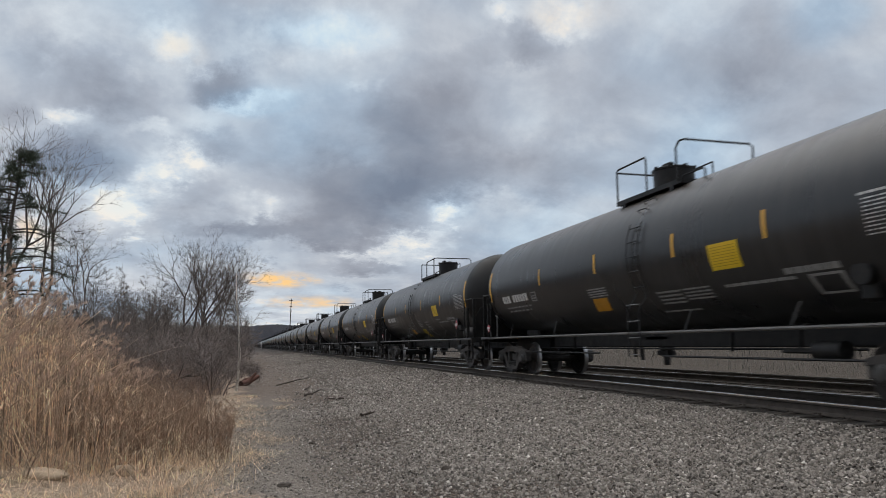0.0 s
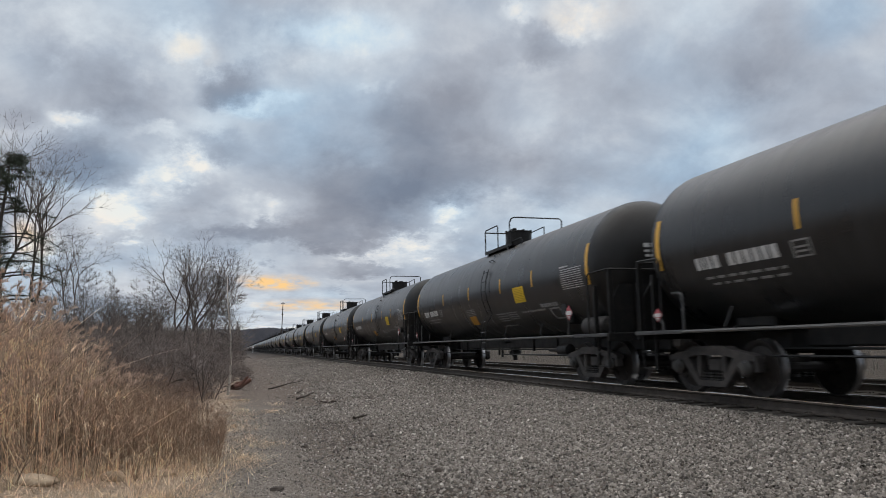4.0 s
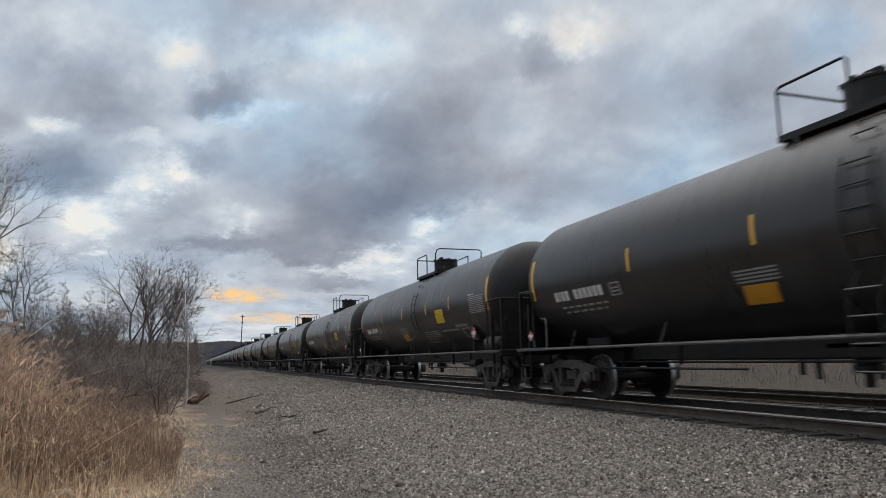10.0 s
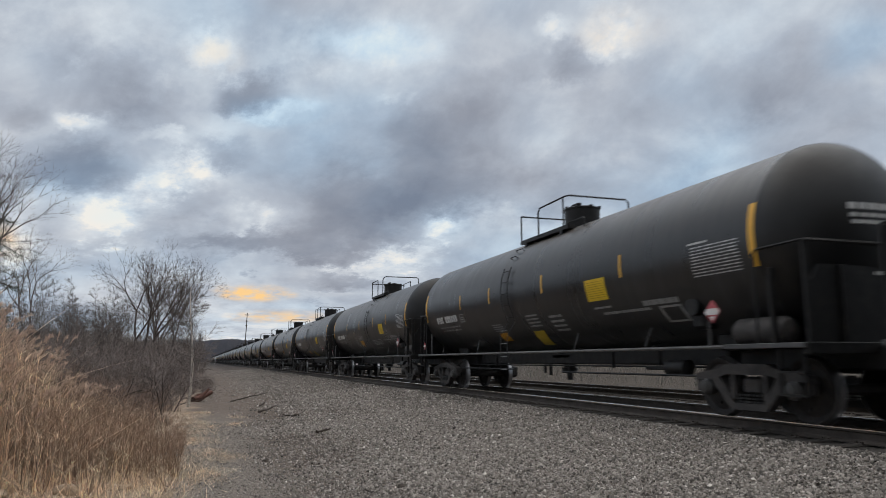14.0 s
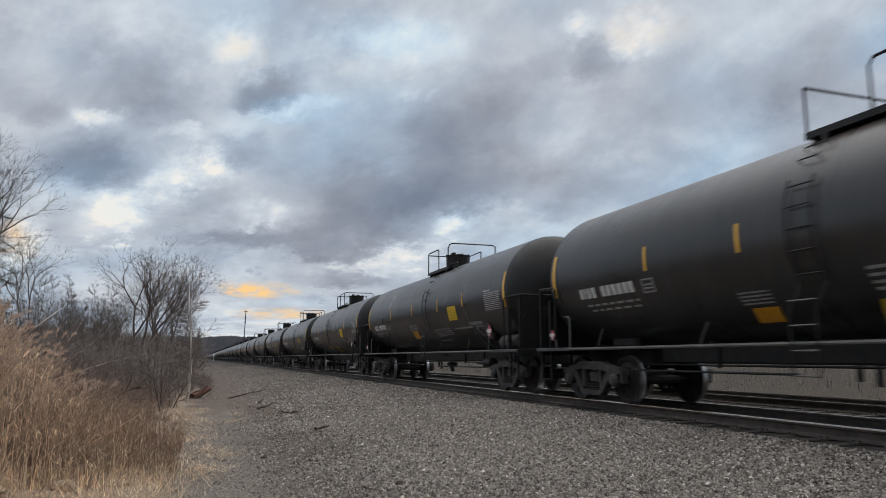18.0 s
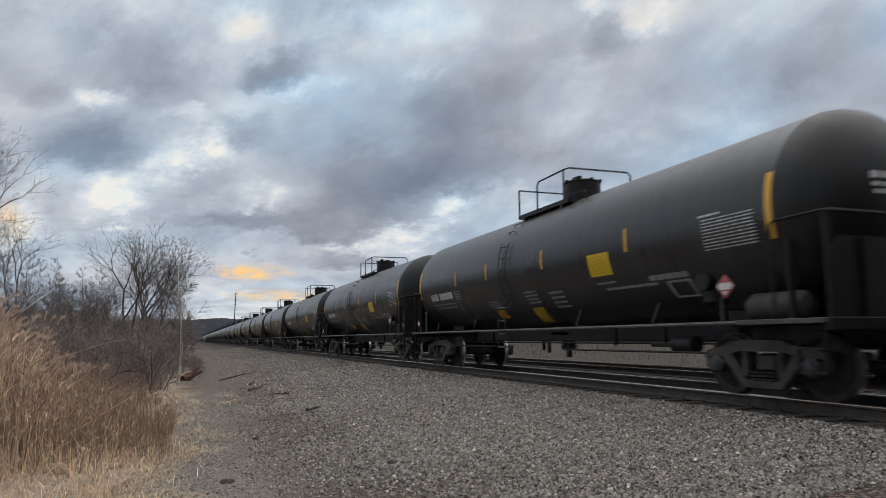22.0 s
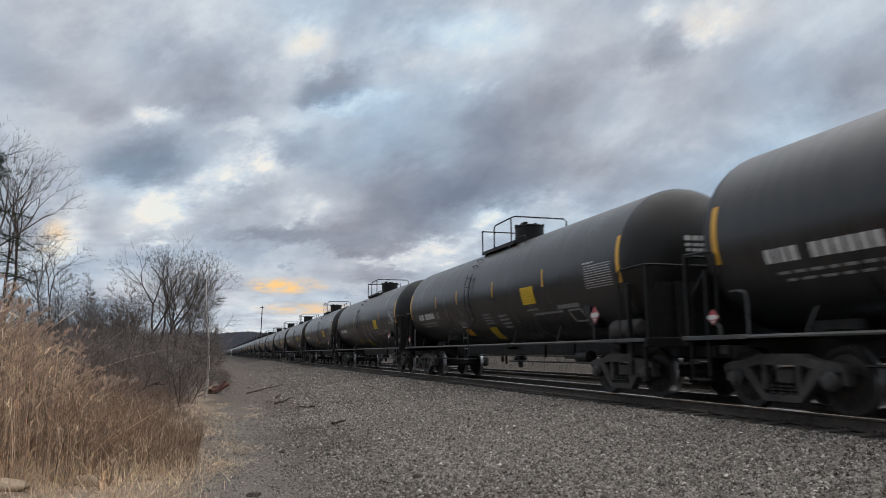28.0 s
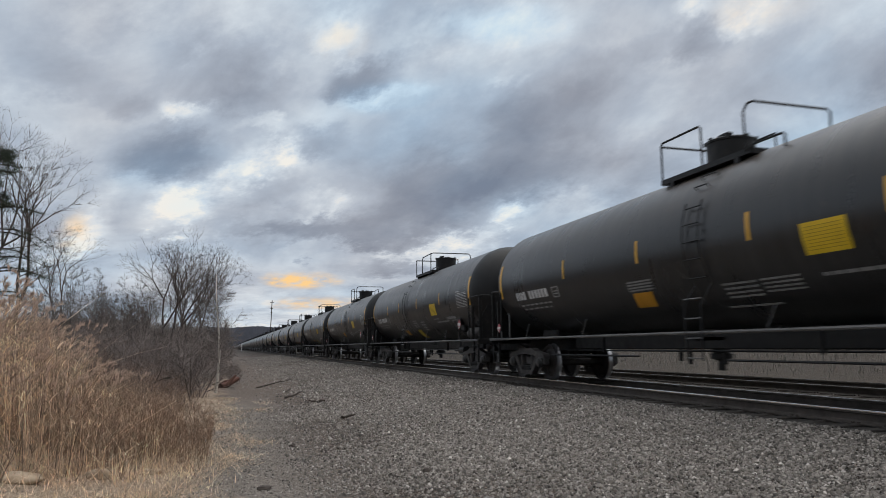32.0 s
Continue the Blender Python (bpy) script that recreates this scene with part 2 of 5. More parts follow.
def bulk(name, verts, faces, material, parent=None):
    """One mesh from numpy arrays of vertices and of triangles or quads."""
    me = bpy.data.meshes.new(name)
    k = faces.shape[1]
    me.vertices.add(len(verts))
    me.vertices.foreach_set("co", verts.astype(np.float32).ravel())
    me.loops.add(faces.size)
    me.loops.foreach_set("vertex_index", faces.astype(np.int32).ravel())
    me.polygons.add(len(faces))
    me.polygons.foreach_set("loop_start", np.arange(0, faces.size, k, dtype=np.int32))
    me.update(calc_edges=True)
    me.materials.append(material)
    ob = new(name, me)
    ob.parent = parent
    return ob


# ---- materials ----
def plain(name, colour, rough=0.6, metal=0.0, vary=0.3, scale=6.0, fine=60.0, bump=0.0, tint=None, coords="Object", spread=0.0, leaf=0.0, spec=0.5):
    """A surface with variation at two scales; tint: the colour of its dirt; spread: from piece to piece."""
    k = Nodes(name)
    p = k.coords(coords)
    a, b = k.noise(p, scale, 5, 0.6), k.noise(p, fine, 3, 0.6)
    f = k.math("ADD", k.math("MULTIPLY", a, 0.65), k.math("MULTIPLY", b, 0.35))
    dark = tuple(c * (1 - vary) for c in colour)
    light = tint or tuple(min(1, c * (1 + vary)) for c in colour)
    col = k.ramp(f, ((0.3, dark), (0.5, colour), (0.7, light)))
    if spread:
        g = k.add("ShaderNodeNewGeometry").outputs["Random Per Island"]
        o = k.add("ShaderNodeObjectInfo").outputs["Random"]
        col = k.mix(1.0, col, k.ramp(k.math("FRACT", k.math("ADD", g, o)), ((0.0, (1 - spread,) * 3), (1.0, (1 + spread,) * 3))), "MULTIPLY")
    k.link(col, k.bsdf.inputs["Base Color"])
    if leaf:
        thin = k.add("ShaderNodeBsdfTranslucent")
        both = k.add("ShaderNodeMixShader")
        both.inputs[0].default_value = leaf
        k.link(col, thin.inputs[0])
        k.link(k.bsdf.outputs[0], both.inputs[1])
        k.link(thin.outputs[0], both.inputs[2])
        k.link(both.outputs[0], k.out.inputs[0])
    k.link(k.span(f, 0.3, 0.7, min(1, rough + 0.1), max(0.05, rough - 0.1)), k.bsdf.inputs["Roughness"])
    k.bsdf.inputs["Metallic"].default_value = metal
    k.bsdf.inputs["Specular IOR Level"].default_value = spec
    if bump:
        k.bump(f, 1.0, bump)
    return k.mat


def tank_paint():
    """Black tank paint, dusty from the road, with a painted top sheen, vertical run-down streaks and faint rust spots.
    """
    k = Nodes("tank_paint")
    p = k.coords()
    o = k.add("ShaderNodeObjectInfo").outputs["Random"]
    far = k.add("ShaderNodeCombineXYZ")
    k.link(k.math("MULTIPLY", o, 90.0), far.inputs[1])
    p = k.vmath("ADD", p, far.outputs[0])
    m = k.add("ShaderNodeMapping")
    m.inputs["Scale"].default_value = (0.25, 3.0, 0.25)
    k.link(p, m.inputs["Vector"])
    streak, cloud, grain = k.noise(m.outputs[0], 1.6, 6, 0.65), k.noise(p, 0.8, 5, 0.6), k.noise(p, 45, 3, 0.6)
    f = k.math("ADD", k.math("MULTIPLY", streak, 0.5), k.math("ADD", k.math("MULTIPLY", cloud, 0.35), k.math("MULTIPLY", grain, 0.15)))
    col = k.ramp(f, ((0.3, (0.0070, 0.0080, 0.0092)), (0.5, (0.0135, 0.0145, 0.0160)), (0.7, (0.036, 0.0355, 0.036))))
    sep = k.add("ShaderNodeSeparateXYZ")        # dusty along the top, with the sky's sheen there put into the colour
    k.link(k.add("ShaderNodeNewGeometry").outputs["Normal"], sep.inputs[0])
    dusty_sheen = k.math("MULTIPLY", k.span(sep.outputs[2], 0.05, 0.95), k.span(k.noise(m.outputs[0], 2.2, 6, 0.65), 0.3, 0.65, 0.35, 1.0))
    col = k.mix(dusty_sheen, col, (0.084, 0.067, 0.052))
    k.link(k.mix(k.span(k.noise(p, 3.2, 6, 0.7), 0.66, 0.76), col, (0.05, 0.036, 0.027)), k.bsdf.inputs["Base Color"])
    k.link(k.span(f, 0.3, 0.7, 0.2, 0.44), k.bsdf.inputs["Roughness"])
    k.bsdf.inputs["Specular IOR Level"].default_value = 0.64
    k.bump(k.math("ADD", k.noise(p, 1.3, 3), k.math("MULTIPLY", grain, 0.05)), 0.25, 0.02)
    return k.mat


def stone_material():
    """Crushed stone: mostly mid grey-brown pieces, some dark, a few pale."""
    k = Nodes("crushed_stone")
    p = k.coords()
    g = k.add("ShaderNodeNewGeometry").outputs["Random Per Island"]
    col = k.ramp(g, ((0.0, (0.076, 0.067, 0.059)), (0.3, (0.178, 0.157, 0.137)), (0.8, (0.298, 0.265, 0.234)), (0.97, (0.40, 0.362, 0.324)), (1.0, (0.66, 0.61, 0.56))))
    f = k.noise(p, 90, 4, 0.65)
    k.link(k.mix(1.0, col, k.ramp(f, ((0.3, (0.7, 0.7, 0.7)), (0.7, (1.25, 1.25, 1.25)))), "MULTIPLY"), k.bsdf.inputs["Base Color"])
    k.bsdf.inputs["Roughness"].default_value = 0.85
    k.bump(f, 1.0, 0.004)
    return k.mat


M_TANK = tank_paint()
M_IRON = plain("black_steel", (0.011, 0.011, 0.0115), 0.5, 0.0, 0.35, 5, 50, 0.002, (0.024, 0.021, 0.018), spec=0.3)
M_TRUCK = plain("rusty_cast_steel", (0.055, 0.051, 0.050), 0.65, 0.0, 0.4, 6, 60, 0.004, (0.095, 0.084, 0.076), spec=0.3)
M_WHEEL = plain("wheel_steel", (0.020, 0.017, 0.016), 0.6, 0.0, 0.3, 8, 60, 0.002, (0.045, 0.036, 0.031), spec=0.3)
M_TREAD = plain("bright_tread", (0.34, 0.34, 0.35), 0.35, 1.0, 0.15, 10, 80)
M_GREY = plain("grey_galvanized_steel", (0.085, 0.085, 0.087), 0.5, 0.4, 0.3, 5, 60)
M_BEARING = plain("worn_bearing_steel", (0.05, 0.048, 0.046), 0.5, 0.0, 0.3, 8, 60)
M_PIPE = plain("worn_grey_pipe", (0.13, 0.126, 0.122), 0.45, 0.3, 0.3, 3, 40)
M_YELLOW = plain("yellow_reflective_sheet", (0.72, 0.40, 0.05), 0.4, 0.0, 0.12, 4, 40)
M_HEAD = plain("black_head_paint", (0.0085, 0.0085, 0.009), 0.42, 0.0, 0.3, 2, 40, 0.002, (0.016, 0.015, 0.014), spec=0.4)
M_PANEL = plain("yellow_panel_paint", (0.70, 0.47, 0.015), 0.45, 0.0, 0.12, 4, 40)
M_DULL = plain("dull_yellow_mark_paint", (0.48, 0.34, 0.02), 0.5, 0.0, 0.2, 4, 40)
M_ORANGE = plain("orange_panel_paint", (0.55, 0.26, 0.015), 0.45, 0.0, 0.15, 4, 40)
M_STENCIL = plain("white_stencil_paint", (0.26, 0.26, 0.255), 0.6, 0.0, 0.25, 8, 60)
M_MARK = plain("white_mark_paint", (0.54, 0.54, 0.535), 0.6, 0.0, 0.25, 8, 60)
M_WHITE = plain("white_sign_sheet", (0.62, 0.60, 0.59), 0.4, 0.0, 0.08, 6, 60)
M_RED = plain("red_sign_sheet", (0.42, 0.085, 0.10), 0.4, 0.0, 0.1, 6, 60)
M_SOOT = plain("dark_panel_ink", (0.42, 0.28, 0.012), 0.6, 0.0, 0.2, 8, 60)
M_RAIL_TOP = plain("polished_rail_head", (0.75, 0.75, 0.76), 0.16, 1.0, 0.1, 3, 60)
M_RAIL = plain("rusted_rail_steel", (0.055, 0.045, 0.038), 0.8, 0.0, 0.35, 5, 60, 0.003)
M_TIE = plain("weathered_tie_timber", (0.055, 0.047, 0.04), 0.9, 0.0, 0.4, 7, 50, 0.006, spread=0.25)
M_STONE = stone_material()
M_REED = plain("dry_reed_stem", (0.82, 0.645, 0.48), 0.8, 0.0, 0.4, 1.2, 40, spread=0.75, leaf=0.3)
M_PLUME = plain("reed_plume", (0.60, 0.455, 0.36), 0.95, 0.0, 0.2, 6, 40, spread=0.25, leaf=0.5)
M_WEED = plain("dead_weed_stem", (0.40, 0.275, 0.195), 0.85, 0.0, 0.25, 3, 40, spread=0.35, leaf=0.3)
M_STRAW = plain("bleached_grass", (0.92, 0.745, 0.565), 0.85, 0.0, 0.3, 2, 40, spread=0.5, leaf=0.35)
M_BARK = plain("grey_bark", (0.068, 0.060, 0.054), 0.9, 0.0, 0.3, 4, 40, 0.005, spread=0.15)
M_BRUSH = plain("bare_shrub_wood", (0.175, 0.145, 0.132), 0.9, 0.0, 0.3, 2, 30, spread=0.3)
M_SCRUB = plain("dead_scrub_stem", (0.27, 0.20, 0.16), 0.9, 0.0, 0.3, 1.0, 30, spread=0.35, leaf=0.2)
M_TWIG = plain("bare_twig", (0.125, 0.104, 0.094), 0.9, 0.0, 0.3, 2, 30, spread=0.25)
M_BIRCH = plain("pale_bark", (0.58, 0.53, 0.47), 0.85, 0.0, 0.3, 5, 30, 0.003)
M_NEEDLE = plain("pine_needles", (0.028, 0.042, 0.022), 0.8, 0.0, 0.3, 2, 20, spread=0.3)
M_ROCK = plain("buff_field_stone", (0.42, 0.325, 0.23), 0.9, 0.0, 0.3, 4, 30, 0.01)
M_RUSTLOG = plain("rusty_brown_wood", (0.12, 0.055, 0.04), 0.9, 0.0, 0.4, 6, 40, 0.008)
M_STICK = plain("dead_branch_wood", (0.06, 0.047, 0.038), 0.9, 0.0, 0.3, 6, 40, 0.003)
M_POLE = plain("utility_pole_timber", (0.07, 0.055, 0.045), 0.9, 0.0, 0.3, 2, 30)
# the haze of distance is put into this bluish colour
M_HAZY_HILL = plain("hazed_far_woods", (0.155, 0.170, 0.21), 1.0, 0.0, 0.3, 0.05, 0.4)


# ---- ground ----
def ground_z(x, y):
    """Height of the ground; rail heads at 0."""
    x, y = np.asarray(x, float), np.asarray(y, float)
    z = np.interp(x, (-60, -14, -6, -2.2, -0.6, 1.3, 6.6, 7.25, 15.2, 15.8, 19, 30, 80),
                  (0.5, 0.1, -0.28, -0.68, -0.78, -0.75, -0.27, -0.2, -0.2, -0.3, 1.35, 1.6, 1.8))
    wob = np.sin(x * 1.9 + y * 0.7) * np.sin(y * 1.3 - x * 0.4) * 0.03 + np.sin(x * 0.6 + 1) * np.sin(y * 0.37) * 0.06
    calm = np.interp(x, (-4, -0.5, 6.6, 7.3, 15.2, 17), (1.0, 0.35, 0.35, 0.0, 0.0, 1.0))
    return z + wob * calm


def ground_material():
    k = Nodes("ground_cover")
    p = k.coords()
    sep = k.add("ShaderNodeSeparateXYZ")
    k.link(p, sep.inputs[0])
    x, y = sep.outputs[0], sep.outputs[1]
    edge = k.math("ADD", x, k.math("MULTIPLY", k.math("SUBTRACT", k.noise(p, 0.7, 4, 0.6), 0.5), 2.2))
    vor = k.add("ShaderNodeTexVoronoi")
    vor.inputs["Scale"].default_value = 24
    k.link(p, vor.inputs["Vector"])
    speck = k.add("ShaderNodeSeparateColor")
    k.link(vor.outputs["Color"], speck.inputs[0])
    stone = k.ramp(speck.outputs[0], ((0.0, (0.095, 0.085, 0.073)), (0.5, (0.19, 0.168, 0.144)), (1.0, (0.31, 0.28, 0.243))))
    stone = k.mix(k.span(vor.outputs["Distance"], 0.35, 0.7), stone, (0.05, 0.045, 0.040))
    stone = k.mix(1.0, stone, k.ramp(k.noise(p, 0.5, 4, 0.6), ((0.3, (0.70, 0.585, 0.53)), (0.7, (0.94, 0.80, 0.73)))), "MULTIPLY")
    dirt = k.ramp(k.noise(p, 22, 9, 0.85), ((0.37, (0.07, 0.058, 0.048)), (0.5, (0.185, 0.157, 0.132)), (0.63, (0.42, 0.37, 0.315))))
    straw = k.ramp(k.noise(p, 14, 6, 0.7), ((0.3, (0.085, 0.062, 0.046)), (0.55, (0.43, 0.325, 0.235)), (0.75, (0.74, 0.595, 0.455))))
    col = k.mix(k.span(edge, 0.6, 1.9, smooth=True), dirt, stone)
    toe = k.math("MULTIPLY", k.span(edge, 4.2, 2.2, smooth=True), k.span(y, 17, 28, smooth=True))
    col = k.mix(toe, col, k.ramp(k.noise(p, 9, 7, 0.75), ((0.35, (0.070, 0.052, 0.041)), (0.5, (0.148, 0.113, 0.090)), (0.65, (0.26, 0.208, 0.170)))))
    col = k.mix(k.span(edge, 0.3, -0.6, smooth=True), col, straw)
    bed = k.mix(k.noise(p, 3.0, 5, 0.65), (0.03, 0.026, 0.022), (0.085, 0.074, 0.064))      # darker stone across both tracks and between the rails
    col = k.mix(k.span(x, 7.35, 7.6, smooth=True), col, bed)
    col = k.mix(k.span(x, 14.6, 15.4, smooth=True), col, k.mix(0.85, straw, (0.043, 0.040, 0.0365)))
    k.link(col, k.bsdf.inputs["Base Color"])
    k.bsdf.inputs["Roughness"].default_value = 0.95
    h = k.math("ADD", k.math("MULTIPLY", vor.outputs["Distance"], -1.0), k.noise(p, 40, 3))
    k.bump(h, 0.9, 0.03)
    return k.mat


def build_ground():
    xs = np.concatenate([[-2600, -1500, -800, -400, -200, -110, -60, -40, -28, -20], np.arange(-15, 19, 0.35), [20, 23, 27, 34, 45, 80, 150, 300, 700, 1500, 2600]])
    ys = np.concatenate([[-600, -300, -150, -80, -40, -25, -15], np.arange(-10, 45, 0.5), np.arange(45, 110, 2.5), [115, 125, 140, 160, 190, 240, 300, 400, 600, 900, 1400, 2200, 3300, 4600]])
    gx, gy = np.meshgrid(xs, ys, indexing="ij")
    gz = ground_z(gx, gy)
    n, m = gx.shape
    i, j = np.meshgrid(np.arange(n - 1), np.arange(m - 1), indexing="ij")
    a = (i * m + j).ravel()
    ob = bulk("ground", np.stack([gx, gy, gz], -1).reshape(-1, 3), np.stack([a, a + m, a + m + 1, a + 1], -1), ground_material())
    ob.data.polygons.foreach_set("use_smooth", [True] * len(ob.data.polygons))
    return tagged(ob, "grey crushed-stone slope, dirt path and straw-covered verge beside the line", "ground", kind="structure")


build_ground()


# ---- clouds, far hills ----
def build_clouds():
    m = Mesh()
    n, rad = 64, 4900.0
    m.add([(0, 0, 0)] + [(rad * math.cos(2 * math.pi * i / n), rad * math.sin(2 * math.pi * i / n), 0) for i in range(n)],
          [(0, 1 + (i + 1) % n, 1 + i) for i in range(n)])
    ob = new("cloud_layer", m.data("cloud_layer", cloud_material()))
    ob.location = (0, 0, CLOUD_H + H_EYE)
    return tagged(ob, "broken grey evening clouds with pale gaps and orange glow", "clouds", kind="structure")


def build_hills():
    """A low wooded ridge along the horizon."""
    m = Mesh()
    rng = random.Random(5)
    n = 900
    vs, fs = [], []
    for i in range(n + 1):
        a = radians(-75 + 150 * i / n)
        d = 1500
        hgt = 41 + 1.0 * math.sin(a * 5 + 1) + 0.8 * math.sin(a * 23) + rng.uniform(-0.5, 2.2) + 3.0 * max(0, math.sin(a * 61) * math.sin(a * 37))
        x, y = d * math.sin(a), d * math.cos(a)
        vs += [(x, y, -3), (x, y, hgt), (x * 1.15, y * 1.15, hgt * 0.8), (x * 1.15, y * 1.15, -3)]
        if i:
            b = (i - 1) * 4
            fs += [(b + k, b + 4 + k, b + 5 + k, b + 1 + k) for k in range(3)]
    m.add(vs, fs)
    return tagged(new("backdrop", m.data("backdrop", M_HAZY_HILL)), "low wooded ridge along the horizon, haze in its colour", "hills", kind="structure")


cloud_layer = build_clouds()
build_hills()


# ---- railway tracks ----
RAIL_PROFILE = ((-0.075, -0.18), (0.075, -0.18), (0.075, -0.168), (0.018, -0.145), (0.009, -0.13), (0.009, -0.05), (0.036, -0.036),
                (0.037, -0.006), (0.030, -0.001), (-0.030, -0.001), (-0.037, -0.006), (-0.036, -0.036), (-0.009, -0.05), (-0.009, -0.13), (-0.018, -0.145), (-0.075, -0.168))


def build_track(x, ties, label):
    t = tagged(new("railway_track"), label, "railway track", "railway tracks", "structure")
    t.location = (x, 0, 0)
    for s in (-1, 1):
        m = Mesh()
        m.prism([(u + s * 0.7535, v) for u, v in RAIL_PROFILE], "Y", -120, 1400)
        rail = part("rail", m, M_RAIL, t, "rusted steel rail")
        top = Mesh()
        top.box((s * 0.7535, 640, -0.0045), (0.077, 1520, 0.015))
        part("rail_head", top, M_RAIL_TOP, rail, "polished running surface")
    m = Mesh()
    m.box((0, 0, -0.27), (2.6, 0.23, 0.18), bevel=0.012)
    data = m.data("tie", M_TIE)
    plate = Mesh()
    for s in (-1, 1):
        plate.box((s * 0.7535, 0, -0.178), (0.36, 0.19, 0.014), bevel=0.004)
        for dx in (-0.11, 0.11):
            plate.box((s * 0.7535 + dx, 0.04, -0.165), (0.03, 0.03, 0.03))
            plate.box((s * 0.7535 + dx, -0.05, -0.165), (0.03, 0.03, 0.03))
    plate_data = plate.data("tie_plate", M_RAIL)
    rng = random.Random(3)
    for i in range(ties):
        tie = part("tie", data, M_TIE, t)
        tie.location = (rng.uniform(-0.05, 0.05), -1.5 + i * 0.53, rng.uniform(-0.012, 0.006))
        tie.rotation_euler = (0, 0, rng.uniform(-0.012, 0.012))
        if i < 45:
            part("tie_plate", plate_data, M_RAIL, tie)
    rest = Mesh()
    for i in range(ties, ties + 500):
        rest.box((0, -1.5 + i * 0.53, -0.27), (2.6, 0.23, 0.18))
    tagged(part("far_ties", rest, M_TIE, t), kind="stuff")


# ---- tank cars ----
R_TANK, Z_TANK, HALF, HEAD = 1.48, 2.62, 7.80, 0.74     # radius, axis height, half length of the straight shell


def on_tank(y, ang, lift=0.0):
    """A point on the side of the shell that faces -x; ang: degrees above its axis."""
    a = radians(ang)
    return (-(R_TANK + lift) * math.cos(a), y, Z_TANK + (R_TANK + lift) * math.sin(a))


def patch(m, y0, y1, a0, a1, lift=0.006, skew=0.0, n=5):
    """A thin sheet on the shell from y0 to y1 and between two angles; skew: shift along y at the lower edge."""
    vs, fs = [], []
    for i in range(n + 1):
        a = a0 + (a1 - a0) * i / n
        d = skew * (a0 - a) / (a0 - a1)
        vs += [on_tank(y0 + d, a, lift), on_tank(y1 + d, a, lift), on_tank(y0 + d, a, lift - 0.005), on_tank(y1 + d, a, lift - 0.005)]
    for i in range(n):
        b = 4 * i
        fs += [(b, b + 1, b + 5, b + 4), (b + 2, b + 6, b + 7, b + 3), (b, b + 4, b + 6, b + 2), (b + 1, b + 3, b + 7, b + 5)]
    fs += [(0, 2, 3, 1), (4 * n, 4 * n + 1, 4 * n + 3, 4 * n + 2)]
    return m.add(vs, fs)


def lines(m, y0, y1, a0, a1, rows, rng, fill=0.5, words=True, gap=0.025):
    """Rows of stencilled writing too small to read, as bars."""
    for i in range(rows):
        a = a0 + (a1 - a0) * (i + 0.5) / rows
        h = abs(a1 - a0) / rows * fill / 2
        y = y0
        while y > y1 + 0.02:
            w = min(rng.uniform(0.09, 0.24) if words else 9, y - y1)
            patch(m, y, y - w, a + h, a - h, 0.005, n=1)
            y -= w + gap
    return m


def head_depth(rho):
    """How far an ellipsoidal head stands out at a distance from the tank's axis."""
    return HEAD * math.sqrt(max(0.0, 1 - (rho / (R_TANK - 0.002)) ** 2))


def build_tank(car, label):
    """The straight shell, and a darker dished head at each end."""
    edge = HALF - 0.04
    shell = Mesh().lathe([(R_TANK, -edge), (R_TANK, -2.6), (R_TANK, 2.6), (R_TANK, edge)], 48, "Y", (0, 0, Z_TANK))
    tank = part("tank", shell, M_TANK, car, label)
    prof = []
    for i in range(13):
        rho = (R_TANK - 0.002) * max(0.014, math.sin(radians(90) * i / 12))
        prof.append((rho, -HALF + 0.04 - head_depth(rho)))
    prof += [(R_TANK - 0.004, -HALF + 0.2)]
    part("tank_head", Mesh().lathe(prof, 48, "Y", (0, 0, Z_TANK)), M_HEAD, tank, "smooth black dished end")
    part("tank_head", Mesh().lathe([(r, -y) for r, y in prof[::-1]], 48, "Y", (0, 0, Z_TANK)), M_HEAD, tank, "smooth black dished end")


